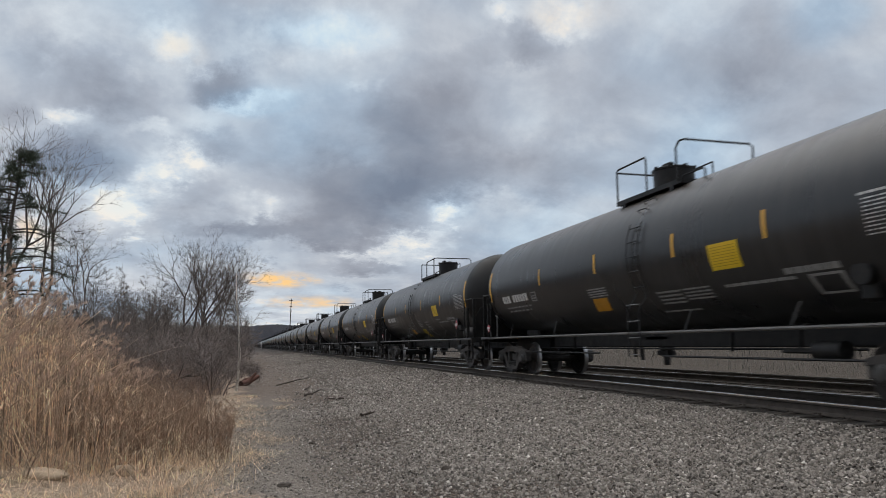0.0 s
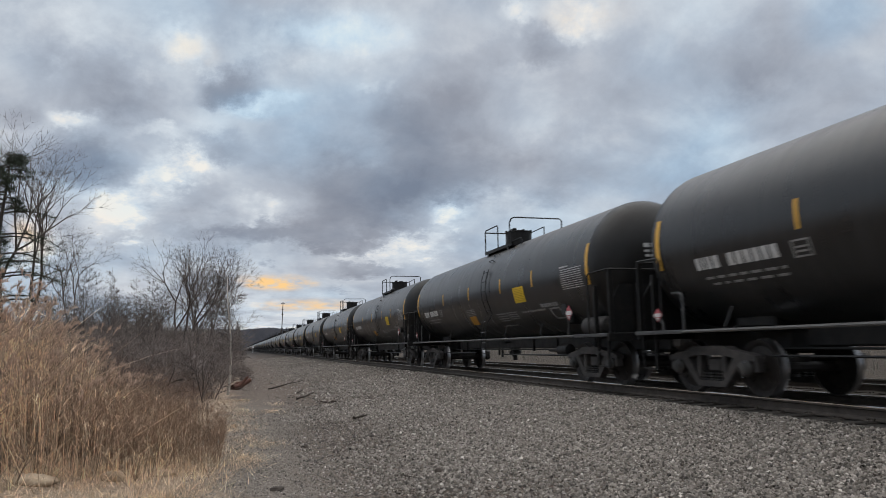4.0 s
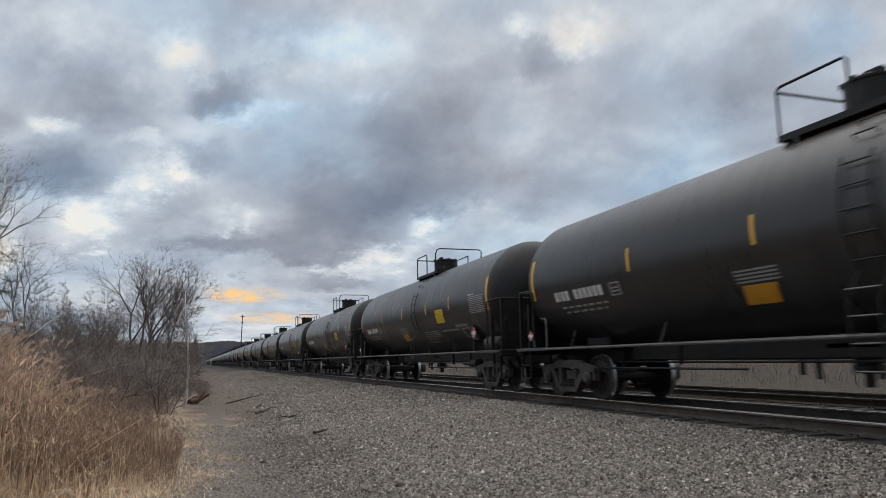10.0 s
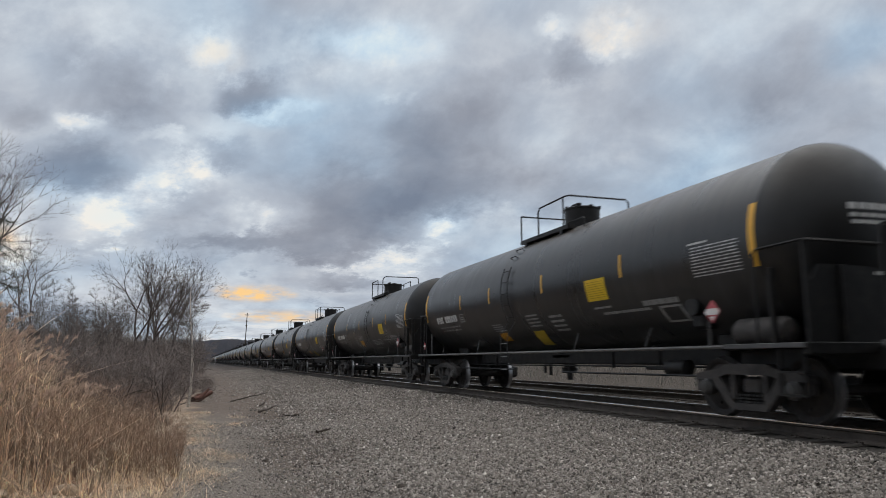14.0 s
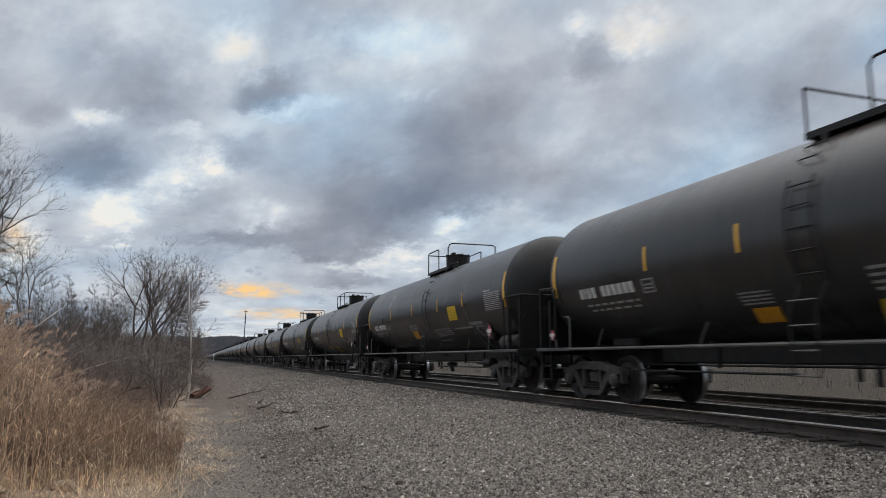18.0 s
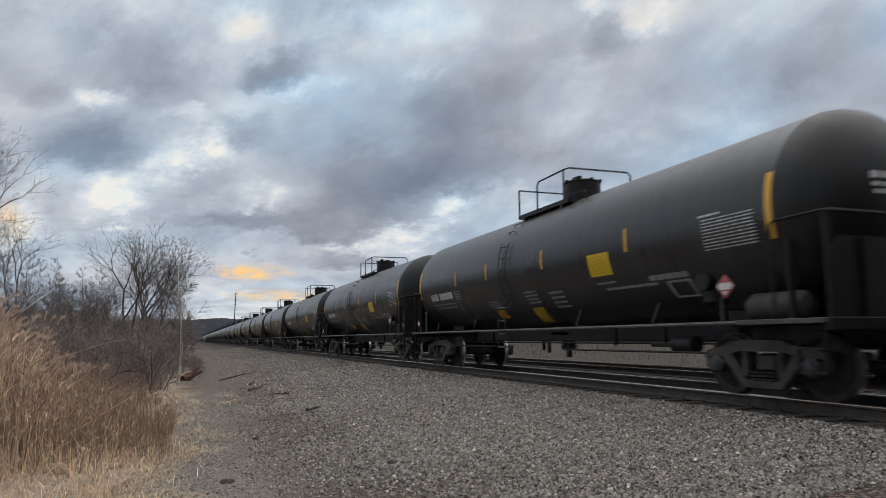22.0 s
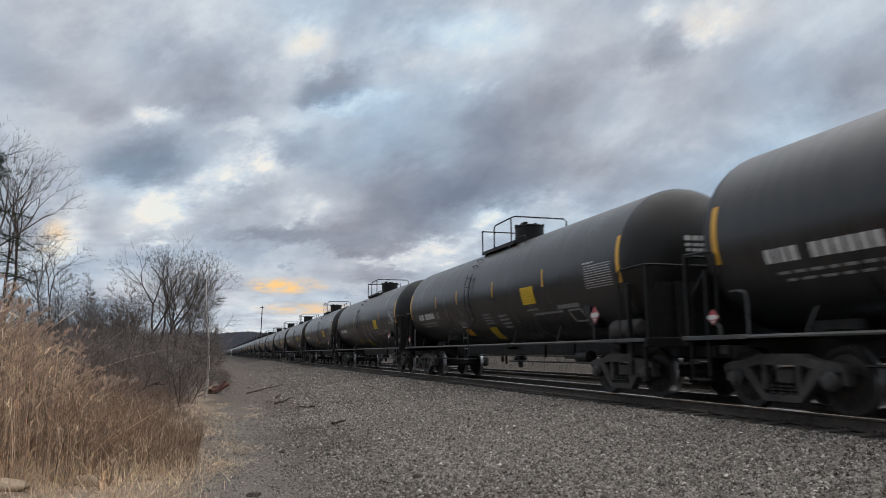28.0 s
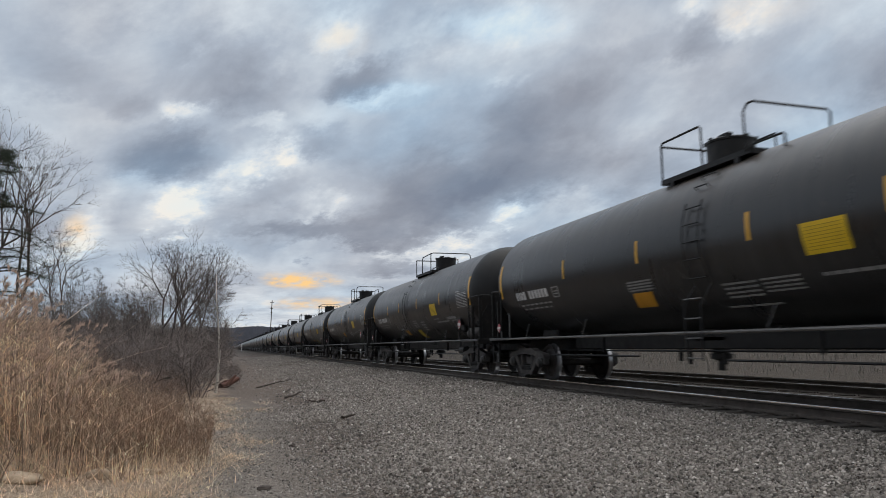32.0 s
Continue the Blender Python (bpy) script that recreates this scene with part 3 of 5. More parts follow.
def build_truck(car, y, near=True):
    t = Mesh()
    t.box((0, 0, 0.50), (2.0, 0.36, 0.26), bevel=0.04)
    t.lathe([(0.2, 0), (0.2, 0.16)], 16, "Z", (0, 0, 0.62))
    truck = part("truck", t, M_TRUCK, car, "cast steel bolster truck")
    truck.location = (0, y, 0)
    for s in (-1, 1):
        x = s * 0.99
        f = Mesh()
        # side frame: arched top member, sloping lower member, columns and pedestals
        top = [(-1.16, 0.56), (-1.12, 0.66), (-0.95, 0.70), (-0.62, 0.74), (-0.40, 0.82), (0.40, 0.82), (0.62, 0.74), (0.95, 0.70), (1.12, 0.66), (1.16, 0.56)]
        low = [(1.04, 0.58), (0.74, 0.58), (0.42, 0.66), (-0.42, 0.66), (-0.74, 0.58), (-1.04, 0.58)]
        f.prism([p for p in top] + low, "X", x - 0.09, x + 0.09)
        f.prism([(-0.80, 0.60), (-0.62, 0.66), (-0.30, 0.24), (0.30, 0.24), (0.62, 0.66), (0.80, 0.60), (0.36, 0.14), (-0.36, 0.14)][::-1], "X", x - 0.08, x + 0.08)
        for d in (-1, 1):
            f.box((x, d * 0.33, 0.50), (0.14, 0.10, 0.44), bevel=0.02)
            f.box((x, d * 1.10, 0.52), (0.15, 0.09, 0.26), bevel=0.02)
            f.box((x, d * 0.70, 0.55), (0.15, 0.08, 0.18), bevel=0.02)
        part("side_frame", f, M_TRUCK, truck, "cast steel side frame")
        if not near:
            continue
        sp = Mesh()
        for d in (-0.17, 0, 0.17):
            sp.lathe([(0.058 if k % 2 else 0.074, 0.20 + k * 0.025) for k in range(9)], 6, "Z", (x + s * 0.02, d, 0))
        tagged(part("spring_nest", sp, M_IRON, truck), kind="stuff")
        for d in (-0.889, 0.889):
            b = Mesh()
            b.lathe([(0.02, -0.10), (0.12, -0.10), (0.135, -0.06), (0.135, 0.03), (0.10, 0.05), (0.10, 0.08), (0.03, 0.095)] if s > 0 else
                    [(0.03, -0.095), (0.10, -0.08), (0.10, -0.05), (0.135, -0.03), (0.135, 0.06), (0.12, 0.10), (0.02, 0.10)], 12, "X", (x + s * 0.07, d, 0.457))
            part("bearing", b, M_BEARING, truck, "worn grey roller bearing cap")
    for d in (-0.45, 0.45) if near else ():
        part("brake_beam", Mesh().box((0, d, 0.42), (1.7, 0.09, 0.12), bevel=0.02), M_IRON, truck)
    for d in (-0.889, 0.889):
        w = Mesh()
        for s in (-1, 1):
            prof = [(0.10, -0.06), (0.14, -0.05), (0.36, -0.01), (0.40, -0.045), (0.455, -0.05), (0.462, 0.035),
                    (0.487, 0.072), (0.47, 0.085), (0.40, 0.075), (0.36, 0.025), (0.14, 0.03), (0.10, 0.065)]
            w.lathe([(r, -z * s) for r, z in prof], 20, "X", (s * 0.7535, 0, 0))
            for k in range(4):   # cast marks on the plate
                a = k * math.pi / 2 + 0.4
                w.box((s * 0.80, 0.26 * math.cos(a), 0.26 * math.sin(a)), (0.02, 0.05, 0.035))
        w.lathe([(0.085, -0.98), (0.085, 0.98)], 8, "X")
        ws = part("wheelset", w, M_WHEEL, truck, "steel wheels on an axle")
        ws.location = (0, d, 0.457)
        me = ws.data
        me.materials.append(M_TREAD)     # the worn running rim
        for f in me.polygons:
            if all(math.hypot(me.vertices[i].co.y, me.vertices[i].co.z) > 0.44 for i in f.vertices):
                f.material_index = 1
    return truck


def stencil(name, m, car, label="white stencilled lines", mat=None):
    """Writing too small to pick apart, as one part."""
    return tagged(part(name, m, mat or M_STENCIL, car, label), kind="stuff")


def build_car(kind):
    """kind "a": orange panel beside the ladder; kind "b": slanting yellow mark."""
    rng = random.Random(7)
    car = new("tank_car")
    build_tank(car, "black painted cylindrical tank shell with dusty flanks")
    # reflective sheets
    bars = {"a": (3.78, 0.72, -2.27, -4.62), "b": (4.32, 2.05, -1.10, -4.34)}[kind]
    for y in bars:
        part("reflector", patch(Mesh(), y + 0.036, y - 0.036, 8, -8.5, n=4), M_YELLOW, car, "yellow reflective strip")
    for y in (-7.69, 7.65 if kind == "a" else 7.69):
        part("end_reflector", patch(Mesh(), y + 0.06, y - 0.06, 19, -17, n=8), M_YELLOW, car, "long yellow reflective strip")
    py = -3.25 if kind == "a" else -3.02
    p = part("panel", patch(Mesh(), py, py - 0.74, -5.5, -22.5, n=5), M_PANEL, car, "bright yellow painted panel")
    stencil("writing", lines(Mesh(), py - 0.06, py - 0.68, -7, -21, 8, rng, 0.22, False), p, "dark fine writing", M_SOOT)
    for q in p.children:
        q.data.transform(Matrix.Translation((-0.004, 0, 0)))
    lad = {"a": -0.98, "b": 0.89}[kind]
    if kind == "a":
        stencil("data_stencil", lines(Mesh(), 1.28, 0.45, -20.5, -29.5, 4, rng, 0.5, False), car, "white stencilled lines")
        part("panel", patch(Mesh(), 1.20, 0.56, -30.5, -43.5, skew=0.12), M_ORANGE, car, "orange painted panel")
        stencil("data_stencil", lines(Mesh(), -1.35, -2.1, -31, -44, 4, rng, 0.42), car, "white stencilled lines")
        stencil("data_stencil", lines(Mesh(), -2.2, -2.95, -31, -42, 4, rng, 0.42), car, "white stencilled lines")
        stencil("data_stencil", lines(Mesh(), -1.15, -2.3, -49, -52, 1, rng, 0.5), car, "white stencilled line")
    else:
        stencil("data_stencil", lines(Mesh(), 0.12, -0.5, -25, -40, 4, rng, 0.42), car, "white stencilled lines")
        stencil("data_stencil", lines(Mesh(), -1.05, -1.65, -28, -48, 4, rng, 0.42), car, "white stencilled lines")
        part("panel", patch(Mesh(), 0.17, -0.38, -44, -66, skew=0.28), M_DULL, car, "slanting dull yellow mark")
        stencil("data_stencil", lines(Mesh(), 2.35, 1.75, -31, -41, 4, rng, 0.42), car, "faded stencilled lines")
        part("panel", patch(Mesh(), 2.25, 1.75, -43, -55, skew=0.1), M_ORANGE, car, "dull orange painted panel")
        stencil("data_stencil", lines(Mesh(), -3.1, -3.75, -27, -30, 1, rng, 0.5), car, "white stencilled line")
    stencil("data_stencil", lines(Mesh(), -3.35, -4.9, -32.2, -35.5, 1, rng, 0.6), car, "white stencilled line")
    stencil("data_stencil", lines(Mesh(), -4.75, -5.75, -27, -32, 1, rng, 0.75), car, "white stencilled line")
    fr = Mesh()
    patch(fr, -5.15, -5.75, -33, -34.5, n=1), patch(fr, -5.15, -5.75, -45.5, -47, n=1)
    patch(fr, -5.15, -5.21, -34.5, -45.5, n=3), patch(fr, -5.69, -5.75, -34.5, -45.5, n=3)
    part("stencil_frame", fr, M_STENCIL, car, "white stencilled square outline")
    # marks at the far end: blocks in place of letters and digits
    mk = Mesh()
    y = 6.68
    for i, w in enumerate((0.12, 0.06, 0.12, 0.14, 0, 0.14, 0.14, 0.14, 0.14, 0.14, 0.14)):
        if not w:
            y -= 0.17
            continue
        patch(mk, y, y - w, -13.5, -21.5, 0.005, n=2)
        y -= w + 0.048
    stencil("marking", mk, car, "row of white block marks", M_MARK)
    stencil("data_stencil", lines(Mesh(), 6.55, 4.75, -26.2, -29, 1, rng, 0.6, gap=0.09), car, "white stencilled line")
    stencil("data_stencil", lines(Mesh(), 6.45, 4.75, -30.8, -33.4, 1, rng, 0.6, gap=0.11), car, "white stencilled line")
    bx = lines(Mesh(), 4.46, 4.24, -16.5, -21.5, 2, rng, 0.45, False)
    patch(bx, 4.52, 4.18, -13.6, -14.6, n=1), patch(bx, 4.52, 4.18, -22.6, -23.6, n=1)
    patch(bx, 4.52, 4.49, -14.6, -22.6, n=2), patch(bx, 4.21, 4.18, -14.6, -22.6, n=2)
    stencil("data_stencil", bx, car, "small white stencilled box")
    stencil("test_stencil", lines(Mesh(), -6.36, -7.42, 1.5, -18, 10, rng, 0.34, gap=0.04), car, "block of fine white stencilled rows", M_MARK)
    stencil("test_stencil", lines(Mesh(), -6.3, -6.75, 4.2, 2.2, 1, rng, 0.6), car, "white stencilled heading", M_MARK)
    # writing on the head
    for z, h, w in ((2.98, 0.09, 0.85), (2.85, 0.055, 0.8), (2.75, 0.055, 0.6), (2.05, 0.05, 0.5), (1.96, 0.05, 0.5)):
        hd = Mesh()
        for sx in range(5):
            x = -0.42 + sx * w / 5
            hd.box((x, -HALF + 0.034 - head_depth(math.hypot(x, z - Z_TANK)), z), (w / 5 - 0.03, 0.012, h), rz=-0.05)
        stencil("head_stencil", hd, car, "white stencilled writing", M_MARK)
    # manway platform
    y1, y0 = {"a": (0.70, -1.70), "b": (1.27, -1.25)}[kind]
    dome = {"a": -0.27, "b": -0.52}[kind]
    zp = 3.98
    ys = sorted([y0 + (y1 - y0) * k / 5 + d for k in range(6) for d in (-0.03, 0.03)])
    pf = Mesh().lattice((-0.84, -0.47, 0.47, 0.84), ys, lambda i, j: i != 1 or j % 2 == 0, zp - 0.045, zp + 0.05)
    part("platform", pf, M_IRON, car, "black steel walkway round the manway")
    for sx in (-1, 1):
        for yy in (y0 + 0.3, y1 - 0.3):
            part("platform_bracket", Mesh().box((sx * 0.82, yy, 3.86), (0.05, 0.10, 0.24)), M_IRON, car)
    part("dome", Mesh().lathe([(0.40, 4.02), (0.43, 4.05), (0.43, 4.54), (0.442, 4.55), (0.442, 4.59), (0.40, 4.61), (0.05, 4.64)], 32, "Z", (0, dome, 0)), M_IRON, car, "black round manway housing")
    lid = Mesh().lathe([(0.12, 4.63), (0.12, 4.68), (0.02, 4.69)], 14, "Z", (0.1, dome + 0.1, 0))
    part("hinge", Mesh().box((-0.24, dome - 0.16, 4.65), (0.12, 0.30, 0.06), bevel=0.015), M_IRON, car)
    bolts = Mesh()
    for k in range(8):
        a = k * math.pi / 4
        bolts.box((0.43 * math.cos(a), dome + 0.43 * math.sin(a), 4.59), (0.06, 0.06, 0.07))
    part("lid", lid, M_IRON, car)
    tagged(part("eyebolts", bolts, M_IRON, car), kind="stuff")
    zr = {"a": 4.76, "b": 4.70}[kind]
    rl = 0.021
    if kind == "a":
        rails = [
            ("handrail", [(-0.82, y1, zp), (-0.82, y1, zr - 0.05), (-0.82, y1 - 0.05, zr), (-0.82, y1 - 1.15, zr), (-0.82, y1 - 1.2, zr - 0.05), (-0.82, y1 - 1.2, zp)]),
            ("handrail", [(-0.82, y1, zr - 0.06), (0.82, y1, zr - 0.06)]),
            ("handrail", [(0.82, y1, zp), (0.82, y1, zr - 0.02), (0.82, y1 - 1.2, zr), (0.82, y1 - 1.2, zp)]),
            ("end_rail", [(-0.86, y0 + 0.06, zp), (-0.86, y0 + 0.06, zr - 0.12), (-0.82, y0, zr + 0.01), (-0.72, y0 - 0.02, zr + 0.05), (0.78, y0 - 0.02, zr + 0.05), (0.88, y0, zr), (0.88, y0 + 0.05, zp)]),
        ]
    else:
        rails = [
            ("handrail", [(-0.82, y1, zp), (-0.82, y1, zr)]),
            ("handrail", [(-0.82, y1, zr), (0.82, y1, zr), (0.82, y1, zp)]),
            ("end_rail", [(-0.84, 0.22, zp), (-0.84, 0.22, zr - 0.1), (-0.83, 0.15, zr), (-0.83, y0 + 0.1, zr + 0.02), (-0.76, y0, zr + 0.03), (0.78, y0, zr + 0.03), (0.86, y0, zr - 0.05), (0.86, y0 + 0.03, zp)]),
            ("handrail", [(-0.83, y0 + 0.18, zp), (-0.83, y0 + 0.18, zr + 0.02)]),
            ("handrail", [(0.84, y1, zr), (0.84, 0.4, zr), (0.84, 0.4, zp)]),
        ]
    rails.append(("grab_rail", [(-0.80, y0 - 0.02, 3.93), (-0.80, y0 - 0.05, 4.07), (-0.80, y0 - 0.68, 4.07), (-0.80, y0 - 0.72, 4.03), (-0.80, y0 - 0.72, 3.86)]))
    for nm, path in rails:
        part(nm, Mesh().tube(path, rl, 6), M_IRON, car)
    # side ladder, following the shell
    for d in (-0.21, 0.21):
        st = Mesh()
        st.tube([on_tank(lad + d, a, 0.06) for a in (24, 12, 0, -12, -30)] + [(-1.56, lad + d, 1.5), (-1.57, lad + d, 0.62)], 0.013, 5)
        part("ladder_stile", st, M_IRON, car)
    rungs = [on_tank(lad, a, 0.06) for a in (20, 9, -2, -13, -25)] + [(-1.56, lad, z) for z in (1.62, 1.30, 0.98, 0.66)]
    for q in rungs:
        part("rung", Mesh().tube([(q[0], lad - 0.22, q[2]), (q[0], lad + 0.22, q[2])], 0.013, 5), M_PIPE if q[2] < 1.7 else M_IRON, car)
    for a, half in ((46, 0.2), (36, 0.16)):
        part("grab_iron", Mesh().tube([on_tank(lad - half, a, 0.0), on_tank(lad - half, a, 0.07), on_tank(lad + half, a, 0.07), on_tank(lad + half, a, 0.0)], 0.012, 5), M_IRON, car)
    # a long pipe rail along each flank, with struts up to the shell
    for s in (-1, 1):
        part("side_rail", Mesh().tube([(s * 1.50, -7.0, 1.07), (s * 1.50, 7.05, 1.07)], 0.028, 8), M_PIPE, car, "worn pipe rail along the flank")
    for y in (-5.1, -2.6, 2.9, 5.9):
        part("strut", Mesh().box((-1.46, y, 1.26), (0.018, 0.022, 0.40), rx=0.55), M_GREY, car)
        part("side_bracket", Mesh().box((-1.15, y - 0.2, 1.10), (0.72, 0.05, 0.06)), M_IRON, car)
    # stub sills, end platforms, posts and couplers
    for e in (-1, 1):
        m = Mesh()
        m.box((0, e * 7.4, 0.90), (0.55, 2.9, 0.34), bevel=0.03)
        m.box((0, e * 6.3, 1.18), (1.3, 0.9, 0.30), bevel=0.05)
        part("stub_sill", m, M_IRON, car)
        m = Mesh()
        m.box((0, e * 7.75, 1.08), (2.95, 1.55, 0.045), bevel=0.01)
        m.box((0, e * 8.50, 1.03), (2.95, 0.06, 0.16), bevel=0.01)
        part("end_platform", m, M_IRON, car, "black steel end platform")
        part("platform_edge", Mesh().box((-1.49, e * (7.75 if e < 0 else 7.8), 1.07), (0.035, 1.5, 0.07), bevel=0.008), M_GREY, car, "worn grey platform edge")
        sh = Mesh().prism([(-1.36, 1.1), (1.36, 1.1), (1.36, 1.75), (1.12, 2.14), (-1.12, 2.14), (-1.36, 1.75)], "Y", e * 8.44 - 0.012, e * 8.44 + 0.012)
        part("head_shield", sh, M_IRON, car, "black steel half-head shield")
        m = Mesh()
        m.box((0, e * 8.75, 0.88), (0.34, 0.50, 0.26), bevel=0.06)
        m.box((0.10, e * 8.98, 0.88), (0.16, 0.22, 0.30), bevel=0.05)
        part("coupler", m, M_TRUCK, car, "rusty cast steel coupler")
        for x, y, z1 in ((-1.38, 8.50, 2.43), (-0.72, 8.48, 2.14), (0.72, 8.48, 2.14), (1.38, 8.50, 2.43), (-1.43, 7.95, 2.14)):
            part("end_post", Mesh().box((x, e * y, (1.1 + z1) / 2), (0.10, 0.05, z1 - 1.1), bevel=0.008), M_IRON, car)
        part("end_handrail", Mesh().tube([(-1.47, e * 7.68, 1.1), (-1.47, e * 7.68, 2.36), (-1.46, e * 7.74, 2.42), (-1.44, e * 8.46, 2.44), (-1.38, e * 8.54, 2.44), (1.38, e * 8.54, 2.44), (1.44, e * 8.46, 2.44), (1.46, e * 7.74, 2.42), (1.47, e * 7.68, 2.36), (1.47, e * 7.68, 1.1)], 0.022, 6), M_IRON, car)
        for z in (0.42, 0.72):
            part("step", Mesh().box((-1.42, e * 8.2, z), (0.06, 0.42, 0.03)), M_IRON, car)
        for d in (-0.21, 0.21):
            part("step_hanger", Mesh().box((-1.42, e * 8.2 + d, 0.73), (0.05, 0.03, 0.66)), M_IRON, car)
        # hazard placard on its bracket
        y, q = (-6.85, 0.175) if e < 0 else (7.72, 0.125)
        c = (-1.535, y, 1.60 if e < 0 else 1.38)
        pm = Mesh().tube([(-1.50, y - 0.12 * e, 1.08), (-1.50, y - 0.12 * e, c[2] - 0.16), (-1.50, y, c[2] - 0.05)], 0.022, 5)
        br = part("placard_bracket", pm, M_GREY, car)
        dm = Mesh().prism([(c[1] + u, c[2] + v) for u, v in ((q, 0), (0, q), (-q, 0), (0, -q))], "X", c[0], c[0] + 0.012)
        pl = part("placard", dm, M_RED, br, "red and white diamond sign")
        pl.data.materials.append(M_RED)
        wb = Mesh().prism([(c[1] + u, c[2] + v) for u, v in ((0.65 * q, 0.28 * q), (-0.65 * q, 0.28 * q), (-0.9 * q, 0.0), (-0.65 * q, -0.28 * q), (0.65 * q, -0.28 * q), (0.9 * q, 0.0))], "X", c[0] - 0.006, c[0] - 0.001)
        wb.prism([(c[1] + u, c[2] + v) for u, v in ((0.35 * q, -0.42 * q), (-0.35 * q, -0.42 * q), (0, -0.8 * q))][::-1], "X", c[0] - 0.006, c[0] - 0.001)
        part("placard_band", wb, M_WHITE, br, "white band of the sign")
    part("grab_iron", Mesh().tube([(-1.50, 7.0, 1.07), (-1.50, 7.0, 1.60), (-1.48, 7.06, 1.72), (-1.40, 7.3, 1.76), (-1.36, 7.5, 1.76)], 0.022, 6), M_GREY, car, "worn grey grab iron")
    # black box added to stand for the dark band of pipes and far-side gear
    part("centre_sill", Mesh().box((0, 0, 0.95), (0.5, 11.3, 0.33), bevel=0.03), M_IRON, car, "black box filling the dark band under the tank")
    # air reservoir, brake valve and rigging
    part("air_reservoir", Mesh().lathe([(0.04, -7.95), (0.15, -7.92), (0.20, -7.84), (0.20, -7.02), (0.15, -6.94), (0.04, -6.91)], 20, "Y", (-1.12, 0, 1.29)), M_TRUCK, car, "dusty black air reservoir")
    m = Mesh().box((-0.95, -6.0, 1.55), (0.35, 0.30, 0.35), bevel=0.05)
    m.lathe([(0.16, -0.12), (0.16, 0.12)], 14, "X", (-1.15, -6.05, 1.75))
    part("brake_valve", m, M_IRON, car)
    m = Mesh().lathe([(0.30, 1.16), (0.30, 1.02), (0.16, 0.98), (0.16, 0.72), (0.20, 0.70), (0.20, 0.62), (0.07, 0.58), (0.07, 0.40)], 16, "Z", (0, 0.35, 0))
    m.box((0, 0.35, 0.98), (0.5, 0.9, 0.10), bevel=0.02)
    for d, z in ((-0.35, 0.52), (0.65, 0.5), (0.95, 0.56)):
        m.box((-0.2, 0.35 + d, (z + 1.1) / 2), (0.06, 0.06, 1.1 - z))
    part("outlet_valve", m, M_IRON, car, "black bottom outlet valve")
    for x, z, a, b in ((-0.35, 0.76, -5.2, 6.2), (-0.95, 0.62, -6.2, -1.0), (-0.95, 0.66, 1.6, 5.6)):
        part("brake_rod", Mesh().tube([(x, a, z), (x, b, z)], 0.02, 5), M_IRON, car)
    for y in (-4.2, -2.6, 3.6):
        part("pipe_hanger", Mesh().box((-0.6, y, 0.90), (0.06, 0.04, 0.36)), M_IRON, car)
    m = Mesh().lathe([(0.03, -0.30), (0.15, -0.26), (0.15, 0.26), (0.03, 0.30)], 14, "Y", (-0.7, -4.9, 0.74))
    m.box((-0.7, -4.3, 0.74), (0.12, 0.7, 0.08), bevel=0.02)
    part("brake_cylinder", m, M_IRON, car)
    for y in (-6.95, 6.95):
        build_truck(car, y)
    return car


def build_far_car():
    """The cars that stay in the distance, with their large parts only."""
    car = new("tank_car")
    build_tank(car, "black painted cylindrical tank shell")
    part("dome", Mesh().lathe([(0.50, 4.02), (0.50, 4.60), (0.53, 4.66), (0.05, 4.71)], 16, "Z", (0, -0.6, 0)), M_IRON, car)
    part("platform", Mesh().box((0, -0.3, 3.98), (1.66, 2.5, 0.09)), M_IRON, car)
    for path in ([(-0.82, 0.9, 3.98), (-0.82, 0.9, 4.76), (-0.82, -1.4, 4.78), (-0.82, -1.4, 3.98)], [(0.82, 0.9, 3.98), (0.82, 0.9, 4.76), (0.82, -1.4, 4.78), (0.82, -1.4, 3.98)]):
        part("handrail", Mesh().tube(path, 0.025, 5), M_IRON, car)
    part("side_rail", Mesh().tube([(-1.50, -5.75, 1.07), (-1.50, 7.1, 1.07)], 0.03, 5), M_PIPE, car)
    for e in (-1, 1):
        m = Mesh()
        m.box((0, e * 7.4, 0.90), (0.55, 2.9, 0.34))
        m.box((0, e * 7.75, 1.08), (2.95, 1.55, 0.06))
        part("stub_sill", m, M_IRON, car)
        part("coupler", Mesh().box((0, e * 8.8, 0.88), (0.3, 0.6, 0.26), bevel=0.05), M_TRUCK, car)
        build_truck(car, e * 6.95, False)
    return car


